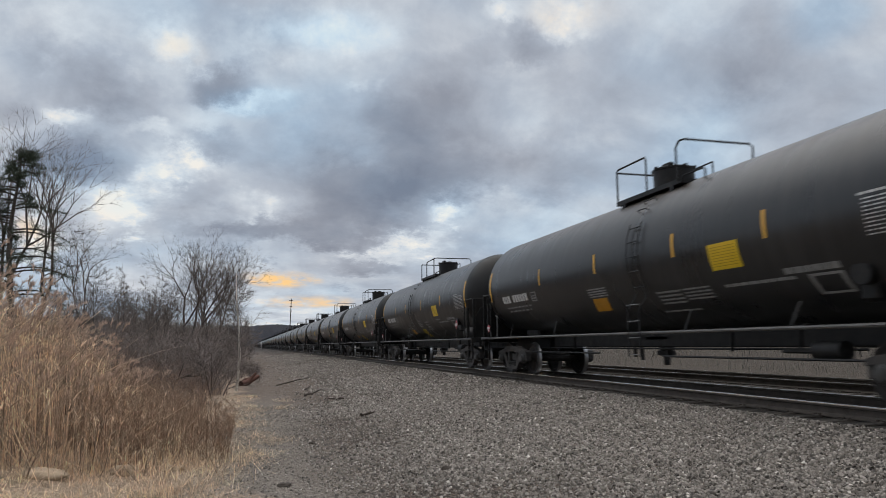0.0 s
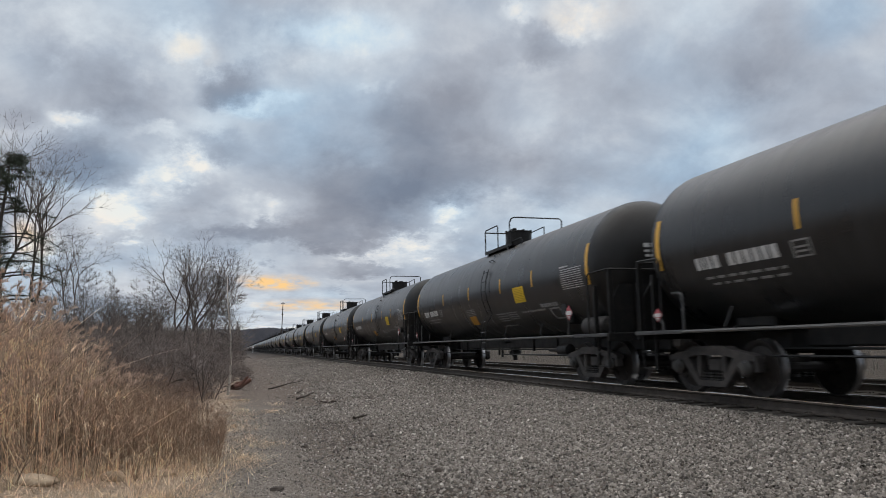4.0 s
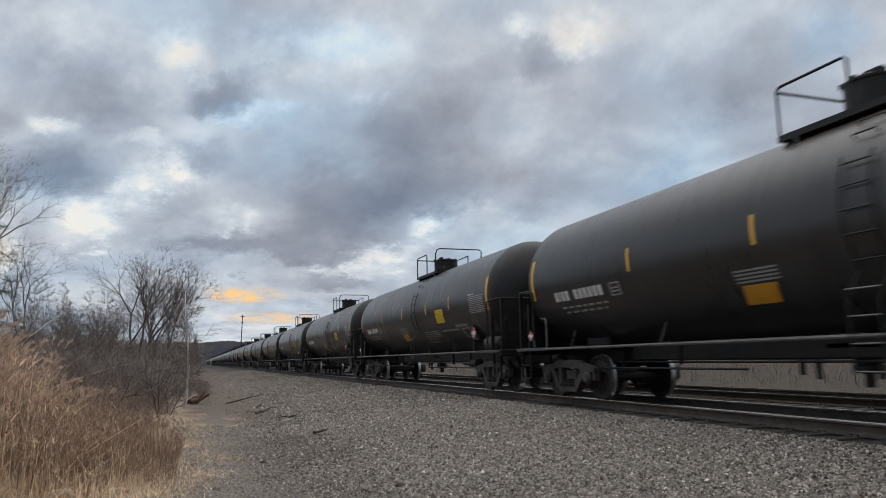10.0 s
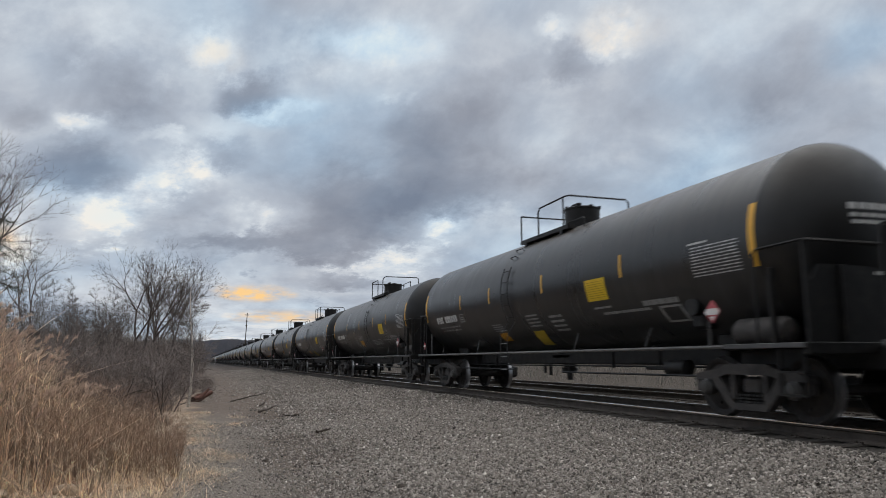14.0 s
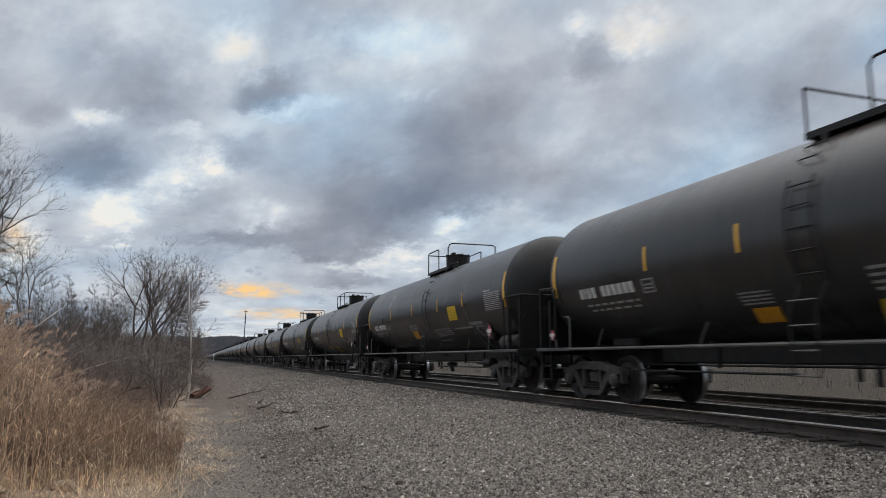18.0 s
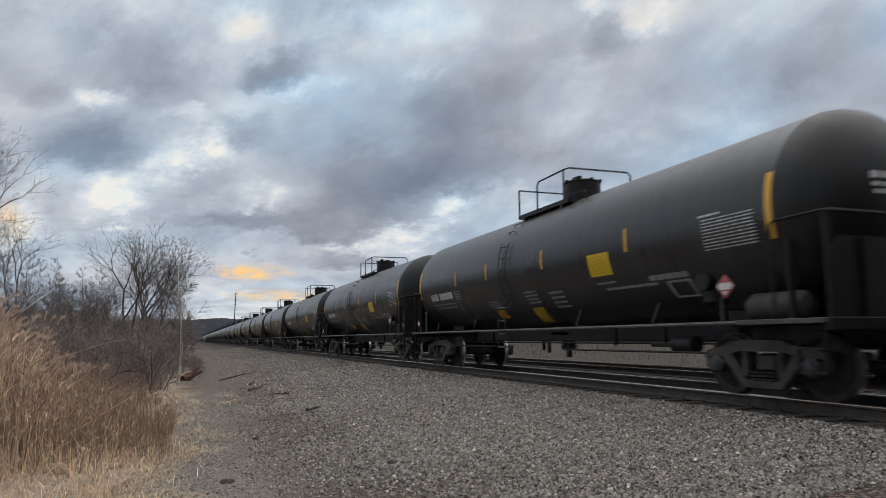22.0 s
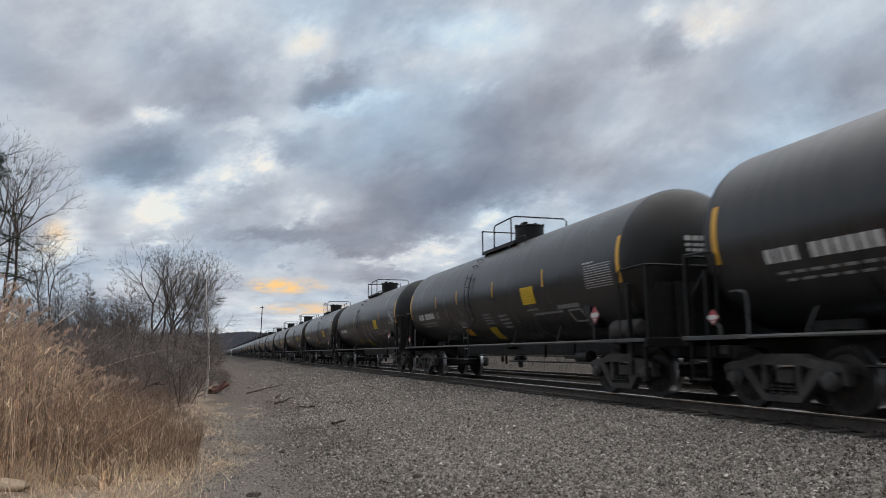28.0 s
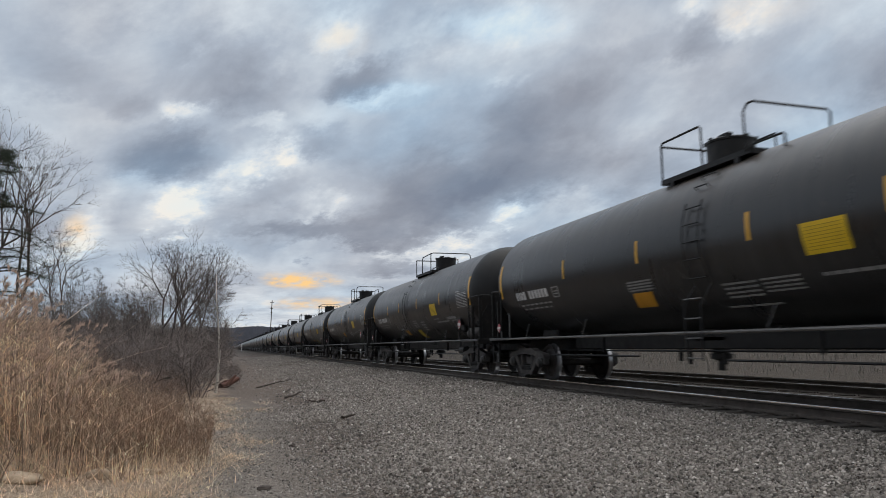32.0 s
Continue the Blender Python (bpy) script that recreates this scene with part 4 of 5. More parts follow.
def build_last_car():
    """The cars near the horizon."""
    car = new("tank_car")
    edge = HALF - 0.04
    prof = [(R_TANK * math.sin(radians(90) * i / 5) + 0.02, -edge - HEAD * math.cos(radians(90) * i / 5)) for i in range(6)]
    tank = Mesh().lathe(prof + [(r, -y) for r, y in prof[::-1]], 24, "Y", (0, 0, Z_TANK))
    part("tank", tank, M_TANK, car, "black painted cylindrical tank shell")
    part("dome", Mesh().lathe([(0.50, 4.02), (0.50, 4.60), (0.05, 4.70)], 10, "Z", (0, -0.6, 0)), M_IRON, car)
    part("platform", Mesh().box((0, -0.3, 3.98), (1.66, 2.5, 0.09)), M_IRON, car)
    part("centre_sill", Mesh().box((0, 0, 0.95), (0.5, 17.2, 0.33)), M_IRON, car)
    for e in (-1, 1):
        m = Mesh().box((0, e * 6.95, 0.56), (2.1, 2.3, 0.28), bevel=0.08)
        for d in (-0.889, 0.889):
            m.lathe([(0.40, -0.80), (0.457, -0.78), (0.457, 0.78), (0.40, 0.80)], 12, "X", (0, e * 6.95 + d, 0.457))
        part("truck", m, M_TRUCK, car)
    return car


KIND_A = {-1, 0, 3, 5, 6, 7, 8, 11, 12, 13, 14, 17, 19, 21, 23, 30, 31, 34, 35, 36, 38, 41, 43}
FIRST, NEAR_LAST, FAR_LAST, LAST = -2, 44, 56, 104
A_LABEL = "black tank car with orange panel, rolling on the near track"
B_LABEL = "black tank car with slanting yellow mark, on the near track"
F_LABEL = "distant black tank car of the same freight train"
cars = {}
SLACK = {25: 0.08, 26: 0.19, 27: 0.20, 28: 0.11, 29: 0.05}     # play in the couplers, metres


def build_train():
    for test, label, maker in ((lambda i: i in KIND_A, A_LABEL, lambda: build_car("a")),
                               (lambda i: i <= NEAR_LAST and i not in KIND_A, B_LABEL, lambda: build_car("b")),
                               (lambda i: NEAR_LAST < i <= FAR_LAST, F_LABEL, build_far_car),
                               (lambda i: i > FAR_LAST, F_LABEL, build_last_car)):
        first = None
        for i in range(FIRST, LAST + 1):
            if not test(i):
                continue
            m = pose(X_TRACK, TRAIN[0][1] + i * CAR_PITCH + SLACK.get(i, 0), 0)
            if first is None:
                first = tagged(maker(), label, "tank car", "tank cars of the train")
                first.matrix_basis = m
                cars[i] = first
            else:
                cars[i] = copy_thing(first, m)


# y of the middle of car 0, over time
TRAIN = ((0, 13.22), (4, -69.16), (8, -151.49), (12, -233.75), (16, -315.89), (20, -397.89), (24, -479.70), (28, -561.30), (32, -642.64))
build_train()


# ---- plants ----
def blades(rng, base, height, width, lean, bend, segs=4, az=None):
    """Many thin tapered strips of three-sided section: numpy arrays of verts and tris."""
    n = len(base)
    a = rng.uniform(0, 2 * np.pi, n) if az is None else az
    d = np.stack([np.cos(a), np.sin(a)], -1)
    t = np.linspace(0, 1, segs + 1)
    off = lean[:, None] * t + bend[:, None] * t ** 2.2
    c = np.zeros((n, segs + 1, 3))
    c[..., 0] = base[:, None, 0] + d[:, None, 0] * off * height[:, None]
    c[..., 1] = base[:, None, 1] + d[:, None, 1] * off * height[:, None]
    c[..., 2] = base[:, None, 2] + height[:, None] * (t - 0.35 * np.abs(bend[:, None]) * t ** 2)
    w = width[:, None] * (1 - 0.8 * t ** 1.5)
    f = rng.uniform(0, 2 * np.pi, n)
    v = np.zeros((n, segs * 3 + 1, 3))
    for j in range(3):
        g = f + j * 2 * np.pi / 3
        v[:, j:segs * 3:3, :] = c[:, :segs] + np.stack([np.cos(g), np.sin(g), 0 * g], -1)[:, None, :] * w[:, :segs, None] / 2
    v[:, -1] = c[:, segs]
    idx = np.arange(n * (segs * 3 + 1)).reshape(n, segs * 3 + 1)
    q = []
    for i in range(segs):
        for j in range(3):
            k = (j + 1) % 3
            if i < segs - 1:
                q.append(np.stack([idx[:, 3 * i + j], idx[:, 3 * i + k], idx[:, 3 * i + 3 + k]], -1))
                q.append(np.stack([idx[:, 3 * i + j], idx[:, 3 * i + 3 + k], idx[:, 3 * i + 3 + j]], -1))
            else:
                q.append(np.stack([idx[:, 3 * i + j], idx[:, 3 * i + k], idx[:, -1]], -1))
    return v.reshape(-1, 3), np.concatenate(q), c


def merge(sets):
    vs, fs, b = [], [], 0
    for v, f in sets:
        vs.append(v)
        fs.append(f + b)
        b += len(v)
    return np.concatenate(vs), np.concatenate(fs)


def reed_height(x, y):
    """How tall the reeds stand: low along the front and the path, tall behind."""
    side = np.interp(x * 12 / np.maximum(y, 9), (-9, -5, -3.4, -2.5, -2.0, -1.5, -0.8), (3.05, 3.05, 2.75, 2.0, 1.3, 0.95, 0.6))
    return side * np.interp(y + 0.12 * (x + 5), (9.6, 11, 12.5, 15), (0.34, 0.62, 0.88, 0.98))


def build_reeds():
    rng = np.random.default_rng(11)
    n = 4200
    x = rng.uniform(-11.5, -0.9, n)
    y = 9.9 + 9.0 * rng.random(n) ** 1.15
    x = x + 0.25 * np.sin(y * 1.7)
    z = ground_z(x, y) - 0.03
    h = reed_height(x, y) * np.where(rng.random(n) < 0.06, rng.uniform(1.05, 1.22, n), rng.uniform(0.6, 1.06, n))
    base = np.stack([x, y, z], -1)
    v1, f1, c = blades(rng, base, h, rng.uniform(0.007, 0.013, n), rng.normal(0, 0.13, n), rng.uniform(-0.05, 0.18, n), 5)
    # leaves that hang from the stems
    sets = [(v1, f1)]
    for k in range(5):
        pick = rng.random(n) < 0.75
        node = c[pick, rng.integers(1, 5)]
        m = len(node)
        v, f, _ = blades(rng, node, rng.uniform(0.2, 0.6, m) * np.clip(h[pick], 0.5, 2.0) * 0.36, rng.uniform(0.009, 0.02, m), rng.uniform(0.2, 1.4, m), rng.uniform(0.2, 1.6, m), 3)
        sets.append((v, f))
    # broken and fallen stems along the front
    m = 900
    x, y = rng.uniform(-7.5, -1.0, m), rng.uniform(9.3, 12.0, m)
    v, f, _ = blades(rng, np.stack([x, y, ground_z(x, y) + 0.02], -1), rng.uniform(0.3, 0.9, m), rng.uniform(0.007, 0.014, m), rng.normal(0, 1.1, m), rng.uniform(0, 1.2, m), 4)
    sets.append((v, f))
    # long pale broken stalks that cross the others
    m = 520
    x = rng.uniform(-6.5, -0.6, m)
    y = rng.uniform(9.8, 13.0, m)
    v, f, _ = blades(rng, np.stack([x, y, ground_z(x, y)], -1), reed_height(x, y) * rng.uniform(0.5, 1.0, m), rng.uniform(0.010, 0.018, m), rng.normal(0, 0.75, m), rng.uniform(0, 0.9, m), 5)
    sets.append((v, f))
    tagged(bulk("reed_bed", *merge(sets), M_REED), "dense bed of tall dry tan reeds beside the path", "reeds", kind="stuff")
    # feathery plumes: bundles of short drooping hairs at the tips
    tall = (h > 0.95) & (rng.random(n) < 0.5)
    tips = c[tall, -1]
    m = len(tips)
    way = rng.normal(0.1, 0.9, m)                   # the wind lays them over
    long = rng.uniform(0.16, 0.34, m)
    sets = []
    for k in range(24):
        t = (k + rng.random(m)) / 24
        reach = 0.62 * t ** 1.4 * long
        b = tips + np.stack([np.cos(way) * reach, np.sin(way) * reach, long * (t - 0.55 * t * t) - 0.06], -1)
        size = (0.045 + 0.075 * np.sin(np.pi * np.clip(t, 0.08, 1))) * rng.uniform(0.6, 1.2, m)
        v, f, _ = blades(rng, b, size, rng.uniform(0.008, 0.016, m), rng.uniform(0.1, 0.9, m), np.zeros(m), 1, way + rng.normal(0, 1.3, m))
        sets.append((v, f))
    tagged(bulk("reed_plumes", *merge(sets), M_PLUME), "soft brown seed plumes above the reeds", "reed plumes", kind="stuff")


# x, y, half sizes of the stones in the grass
ROCKS = ((-2.33, 9.7, (0.27, 0.17, 0.075)), (-2.95, 9.4, (0.20, 0.15, 0.10)), (-0.95, 10.5, (0.17, 0.10, 0.045)), (-2.2, 12.3, (0.18, 0.15, 0.17)),
         (-1.5, 10.1, (0.17, 0.12, 0.085)), (-3.5, 10.0, (0.26, 0.17, 0.13)), (-3.25, 11.6, (0.34, 0.22, 0.20)))


def build_weeds():
    """Brown weed stems at the edge of the path, and a few long pale bent stalks."""
    rng = np.random.default_rng(13)
    n = 3400
    x = rng.uniform(-3.0, -0.25, n)
    y = rng.uniform(10.0, 16.5, n) - (x + 0.2) * 0.25
    ok = np.sin(x * 3.1 + 0.6) + np.sin(y * 2.3) + rng.normal(0, 0.6, n) > -0.6
    x, y = x[ok], y[ok]
    n = len(x)
    hh = rng.uniform(0.25, 0.9, n) * np.interp(x, (-3.0, -0.9, -0.25), (1.25, 0.95, 0.7))
    v, f, c = blades(rng, np.stack([x, y, ground_z(x, y) - 0.02], -1), hh, rng.uniform(0.005, 0.011, n), rng.normal(0, 0.2, n), rng.uniform(0, 0.4, n), 4)
    sets = [(v, f)]
    for k in range(4):
        node = c[:, 1 + k % 4]
        sets.append(blades(rng, node, hh * rng.uniform(0.15, 0.4, n), rng.uniform(0.004, 0.009, n), rng.uniform(0.4, 1.2, n), rng.uniform(0, 0.9, n), 2)[:2])
    tagged(bulk("dead_weeds", *merge(sets), M_WEED), "brown dead weed stems along the path", "weeds", kind="stuff")


def build_scrub():
    """Knee-high brown scrub from the weeds back to the thicket."""
    rng = np.random.default_rng(17)
    n = 5200
    y = rng.uniform(14.5, 33, n)
    x = -0.75 - 0.012 * (y - 14) - rng.random(n) ** 1.3 * np.interp(y, (14, 33), (2.6, 6.0)) + 0.18 * np.sin(y * 1.3)
    x -= 0.35 * (np.sin(y * 0.9) + np.sin(y * 2.1 + 1) + 1.4) * rng.uniform(0.3, 1.0, n)
    hh = rng.uniform(0.25, 1.0, n) * np.interp(-x, (0.7, 1.6, 4.0), (0.4, 0.9, 1.5))
    v, f, c = blades(rng, np.stack([x, y, ground_z(x, y) - 0.02], -1), hh, rng.uniform(0.006, 0.012, n), rng.normal(0, 0.3, n), rng.uniform(0, 0.5, n), 3)
    sets = [(v, f)]
    for k in range(3):
        sets.append(blades(rng, c[:, 1 + k % 3], hh * rng.uniform(0.2, 0.5, n), rng.uniform(0.004, 0.008, n), rng.uniform(0.4, 1.2, n), rng.uniform(0, 0.6, n), 2)[:2])
    tagged(bulk("scrub", *merge(sets), M_SCRUB), "knee-high brown leafless scrub between the reeds and the thicket", "scrub", kind="stuff")


def build_grass():
    rng = np.random.default_rng(12)
    sets = []
    # tufts of bleached grass along the foot of the reeds
    centres = np.stack([rng.uniform(-7.0, -0.2, 1000), rng.uniform(5.6, 12.5, 1000)], -1)
    keep = (centres[:, 0] < -0.3 - 0.5 * rng.random(1000)) & ((centres[:, 1] < 10.8) | (centres[:, 0] > -2.6))
    for cx, cy in centres[keep]:
        if any(abs(cx - rx * cy / ry) < 0.2 and ry - 1.1 < cy < ry + 0.3 for rx, ry, _ in ROCKS) or (cy < 8.2 and rng.random() < 0.35):
            continue
        n = int(rng.integers(26, 62))
        r = rng.uniform(0.10, 0.32)
        x, y = cx + rng.normal(0, r, n), cy + rng.normal(0, r, n)
        hh = rng.choice([0.06, 0.10, 0.16, 0.30]) * rng.uniform(0.6, 1.3, n) * np.interp(cy, (8.2, 10.2), (0.42, 1.0))
        v, f, _ = blades(rng, np.stack([x, y, ground_z(x, y) - 0.02], -1), hh, rng.uniform(0.005, 0.011, n), rng.normal(0, 1.3, n), rng.uniform(0.0, 1.3, n), 2)
        sets.append((v, f))
    # flattened mats of grass up the path
    for k in range(34):
        cy = rng.uniform(10.5, 25)
        cx = rng.normal(-0.15, 0.4)
        n = int(rng.integers(60, 150))
        x, y = cx + rng.normal(0, rng.uniform(0.1, 0.26), n), cy + rng.normal(0, 0.35, n)
        v, f, _ = blades(rng, np.stack([x, y, ground_z(x, y) - 0.01], -1), rng.uniform(0.03, 0.10, n), rng.uniform(0.006, 0.012, n), rng.normal(0, 1.8, n), rng.uniform(0, 1.2, n), 2)
        sets.append((v, f))
    tagged(bulk("dry_grass", *merge(sets), M_STRAW), "low bleached straw-coloured grass at the foot of the reeds", "grass", kind="stuff")


def build_far_reeds():
    """Dry brush on the bank beyond the second track."""
    rng = np.random.default_rng(14)
    n = 9000
    x, y = rng.uniform(16.2, 20.5, n), rng.uniform(2, 110, n)
    v, f, _ = blades(rng, np.stack([x, y, ground_z(x, y) - 0.05], -1), rng.uniform(0.15, 0.55, n), rng.uniform(0.012, 0.03, n), rng.normal(0, 0.25, n), rng.uniform(0, 0.4, n), 2)
    tagged(bulk("brush_bank", v, f, plain("grey_dead_brush", (0.24, 0.222, 0.20), 0.9, 0, 0.25, 2, 30, spread=0.15, leaf=0.4)), "pale grey-brown dead brush beyond the second track", "brush", kind="stuff")


class Limbs:
    """Branches as tapered tubes, gathered for numpy."""

    def __init__(self):
        self.v, self.f, self.n = [], [], 0

    def tube(self, path, r0, r1, k):
        path = np.array(path)
        m = len(path)
        d = np.gradient(path, axis=0)
        d /= np.linalg.norm(d, axis=1)[:, None] + 1e-9
        ref = np.array([0.31, 0.95, 0.05])
        s = np.cross(d, ref)
        s /= np.linalg.norm(s, axis=1)[:, None] + 1e-9
        u = np.cross(d, s)
        r = np.linspace(r0, r1, m)[:, None]
        a = 2 * np.pi * np.arange(k) / k
        v = path[:, None, :] + (s[:, None, :] * np.cos(a)[None, :, None] + u[:, None, :] * np.sin(a)[None, :, None]) * r[:, None]
        if k == 3:                      # twigs end in a point
            v = np.concatenate([v[:-1].reshape(-1, 3), path[-1:]])
            i = np.arange((m - 1) * 3).reshape(m - 1, 3) + self.n
            last = np.full(3, (m - 1) * 3 + self.n)
        else:
            v = v.reshape(-1, 3)
            i = np.arange(m * k).reshape(m, k) + self.n
        j = np.roll(i, -1, axis=1)
        fs = [np.stack([i[:-1], j[:-1], j[1:]], -1).reshape(-1, 3), np.stack([i[:-1], j[1:], i[1:]], -1).reshape(-1, 3)]
        if k == 3:
            fs.append(np.stack([i[-1], j[-1], last], -1))
        self.v.append(v)
        self.f.append(np.concatenate(fs))
        self.n += len(v)

    def mesh(self, name, mat, parent):
        return bulk(name, np.concatenate(self.v), np.concatenate(self.f), mat, parent)


# share of the tree's height, children, first place of a child along its branch, spread: by level from the twigs up
LEVELS = ((0.062, 0, 0, 0), (0.125, 7, 0.1, 0.9), (0.24, 9, 0.15, 0.9), (0.52, 10, 0.2, 0.72), (0.36, 6, 0.5, 0.62))


def grow(rng, sink, start, way, height, radius, depth, gnarl=0.13, least=0.0065):
    """A branch and what grows from it; sink: Limbs by level."""
    share, kids, first, spread = LEVELS[depth]
    length = height * share * rng.uniform(0.75, 1.15)
    segs = (1, 2, 3, 6, 6)[depth]
    pts, d, p = [start], np.array(way, float), np.array(start, float)
    for i in range(segs):
        d = d + rng.normal(0, gnarl, 3) + np.array([0, 0, (0.0, 0.01, 0.03, 0.07, 0.03)[depth]])
        d /= np.linalg.norm(d)
        p = p + d * length / segs
        pts.append(p.copy())
    sink[depth].tube(pts, radius, radius * (0.65 if depth == 4 else 0.3), (3, 3, 3, 5, 8)[depth])
    for i in range(kids):
        t = first + (1 - first) * (i + rng.random()) / kids
        k = min(int(t * segs), segs - 1)
        q = np.array(pts[k]) + (np.array(pts[k + 1]) - np.array(pts[k])) * (t * segs - k)
        ahead = np.array(pts[k + 1]) - np.array(pts[k])
        ahead /= np.linalg.norm(ahead)
        side = rng.normal(0, 1, 3)
        side -= ahead * side.dot(ahead)
        side /= np.linalg.norm(side)
        w = ahead + side * spread * rng.uniform(0.6, 1.3)
        w /= np.linalg.norm(w)
        r = radius * (0.50 if depth == 4 else (1 - 0.6 * t) * 0.46) * rng.uniform(0.8, 1.1)
        grow(rng, sink, q, w, height * (1.0 if depth == 4 else 1.12 - 0.45 * t), max(r, least), depth - 1, gnarl, least)


def forks(rng, trunk, crown, p, d, length, r, level, spread, last):
    """A limb that splits at its end, with side shoots; the first level is the trunk."""
    segs = 4 if level < 2 else 3 if level < 4 else 2 if level < last else 1
    pts = [np.array(p, float)]
    for i in range(segs):
        d = d + rng.normal(0, 0.11, 3) + np.array([0, 0, 0.05 if level < 3 else 0.03])
        d = d / np.linalg.norm(d)
        pts.append(pts[-1] + d * length / segs)
    (trunk if level == 0 else crown).tube(pts, r, r * 0.72, 7 if level < 2 else 4 if level < 4 else 3)
    if level >= last:
        return
    a0 = rng.uniform(0, 6.28)
    n = 2 if rng.random() < 0.6 else 3
    side = np.cross(d, (0.3, 0.2, 0.9))
    side /= np.linalg.norm(side)
    up = np.cross(d, side)
    shoots = [(1.0, a0 + 6.28 * i / n + rng.normal(0, 0.3), spread * (0.8 + 0.12 * level) * rng.uniform(0.5, 1.2), rng.uniform(0.62, 0.84), 0.64, 1) for i in range(n)]
    shoots += [(rng.uniform(0.25, 0.95), rng.uniform(0, 6.28), rng.uniform(0.6, 1.1), rng.uniform(0.4, 0.66), 0.36, 2) for i in range(0 if level == 0 else 2 if level < 5 else 1)]
    for t, a, w, share, thin, step in shoots:
        k = min(int(t * segs), segs - 1)
        q = pts[k] + (pts[k + 1] - pts[k]) * (t * segs - k)
        way = d + (side * math.cos(a) + up * math.sin(a)) * math.tan(min(w, 1.15))
        forks(rng, trunk, crown, q, way / np.linalg.norm(way), length * share, max(r * thin, 0.0055), min(level + step, last), spread, last)


def bare_tree(seed, height, stems=1, spread=0.45, last=7, lean=0.28, radius=0.011):
    rng = np.random.default_rng(seed)
    tree = new("tree")
    trunk, crown = Limbs(), Limbs()
    a0 = rng.uniform(0, 6.28)
    for s in range(stems):
        a = a0 + 6.28 * s / stems
        w = 0.04 if stems == 1 else lean
        forks(rng, trunk, crown, (0.25 * math.cos(a) * (stems > 1), 0.25 * math.sin(a) * (stems > 1), -0.2), np.array([w * math.cos(a), w * math.sin(a), 1.0]),
              height * 0.27, height * radius, 0, spread, last)
    trunk.mesh("trunk", M_BARK, tree)
    crown.mesh("crown", M_TWIG, tree)
    return tree


def place(tree, x, y, rz=0.0, scale=1.0, z=None):
    tree.location = (x, y, float(ground_z(x, y)) if z is None else z)
    tree.rotation_euler = (0, 0, rz)
    tree.scale = (scale,) * 3
    return tree


def place_copy(tree, x, y, rz, scale):
    c = copy_thing(tree, Matrix.Identity(4))
    return place(c, x, y, rz, scale)


def polar(az, d):
    return d * math.sin(radians(az)), d * math.cos(radians(az))


def build_trees():
    # the group of spreading trees near the line
    lab = "bare grey deciduous tree with a spreading crown of fine twigs"
    a = tagged(bare_tree(21, 13.2, 3, 0.44, 7, 0.26, 0.0105), lab, "tree", "bare trees")
    place(a, *polar(-4.3, 72), 0.4, 1.06)
    b = tagged(bare_tree(22, 12.4, 3, 0.44, 7, 0.22, 0.0105), lab, "tree", "bare trees")
    place(b, *polar(-2.9, 74), 0, 0.9)
    place_copy(b, *polar(-6.4, 80), 2.4, 0.70)
    # taller ones behind the reeds
    c = tagged(bare_tree(23, 14.0, 1, 0.42, 7, 0.14, 0.010), "tall bare tree behind the reeds", "tree", "bare trees")
    place(c, *polar(-14.6, 52), 0.3, 1.08)
    place_copy(c, *polar(-17.6, 47), 2.0, 1.1)
    place_copy(c, *polar(-11.3, 58), 4.0, 0.78)
    place_copy(c, *polar(-20.8, 48), 1.0, 0.85)
    place_copy(a, *polar(-8.6, 84), 3.4, 0.66)
    # saplings in the gap between them
    e = tagged(birch(25, 7.6, M_BARK, 22, 0.034), "slender bare sapling among the shrubs", "tree", "bare saplings")
    place(e, *polar(-9.0, 70), 0, 0.9)
    rng = random.Random(9)
    for i in range(40):
        place_copy(e, *polar(-13.5 + 8.0 * (i + rng.random()) / 40, rng.uniform(52, 95)), rng.uniform(0, 6), rng.uniform(0.6, 1.0))
    for i in range(20):
        place_copy(e, *polar(-8.5 + 7.2 * (i + rng.random()) / 20, rng.uniform(50, 84)), rng.uniform(0, 6), rng.uniform(0.42, 0.72))
    # slim pale young tree at the end of the path
    place(birch(24, 4.7, reach=1.45, radius=0.065), -0.42, 28.5)


def birch(seed, height, bark=None, side=30, radius=0.075, reach=0.9):
    """A straight stem with short fine side branches."""
    rng = np.random.default_rng(seed)
    tree = tagged(new("tree"), "slim pale-barked young tree beside the embankment", "tree", "young trees")
    stem = [np.array([0.10 * math.sin(t * 5), 0.06 * math.cos(t * 4), height * t - 0.15]) for t in np.linspace(0, 1, 12)]
    trunk = Limbs()
    trunk.tube(stem, radius, radius * 0.15, 8)
    trunk.mesh("trunk", bark or M_BIRCH, tree)
    sink = [Limbs() for _ in range(5)]
    for i in range(side):
        t = 0.28 + 0.7 * i / side
        a = rng.uniform(0, 6.28)
        k = int(t * 11)
        grow(rng, sink, stem[k], np.array([math.cos(a), math.sin(a), 1.0]), height * (1.25 - t) * reach, 0.014 * (1.2 - t), 2, 0.12)
    crown = Limbs()
    for s in sink[:3]:
        crown.f += [f + crown.n for f in s.f]
        crown.v += s.v
        crown.n += s.n
    crown.mesh("crown", M_TWIG, tree)
    return tree


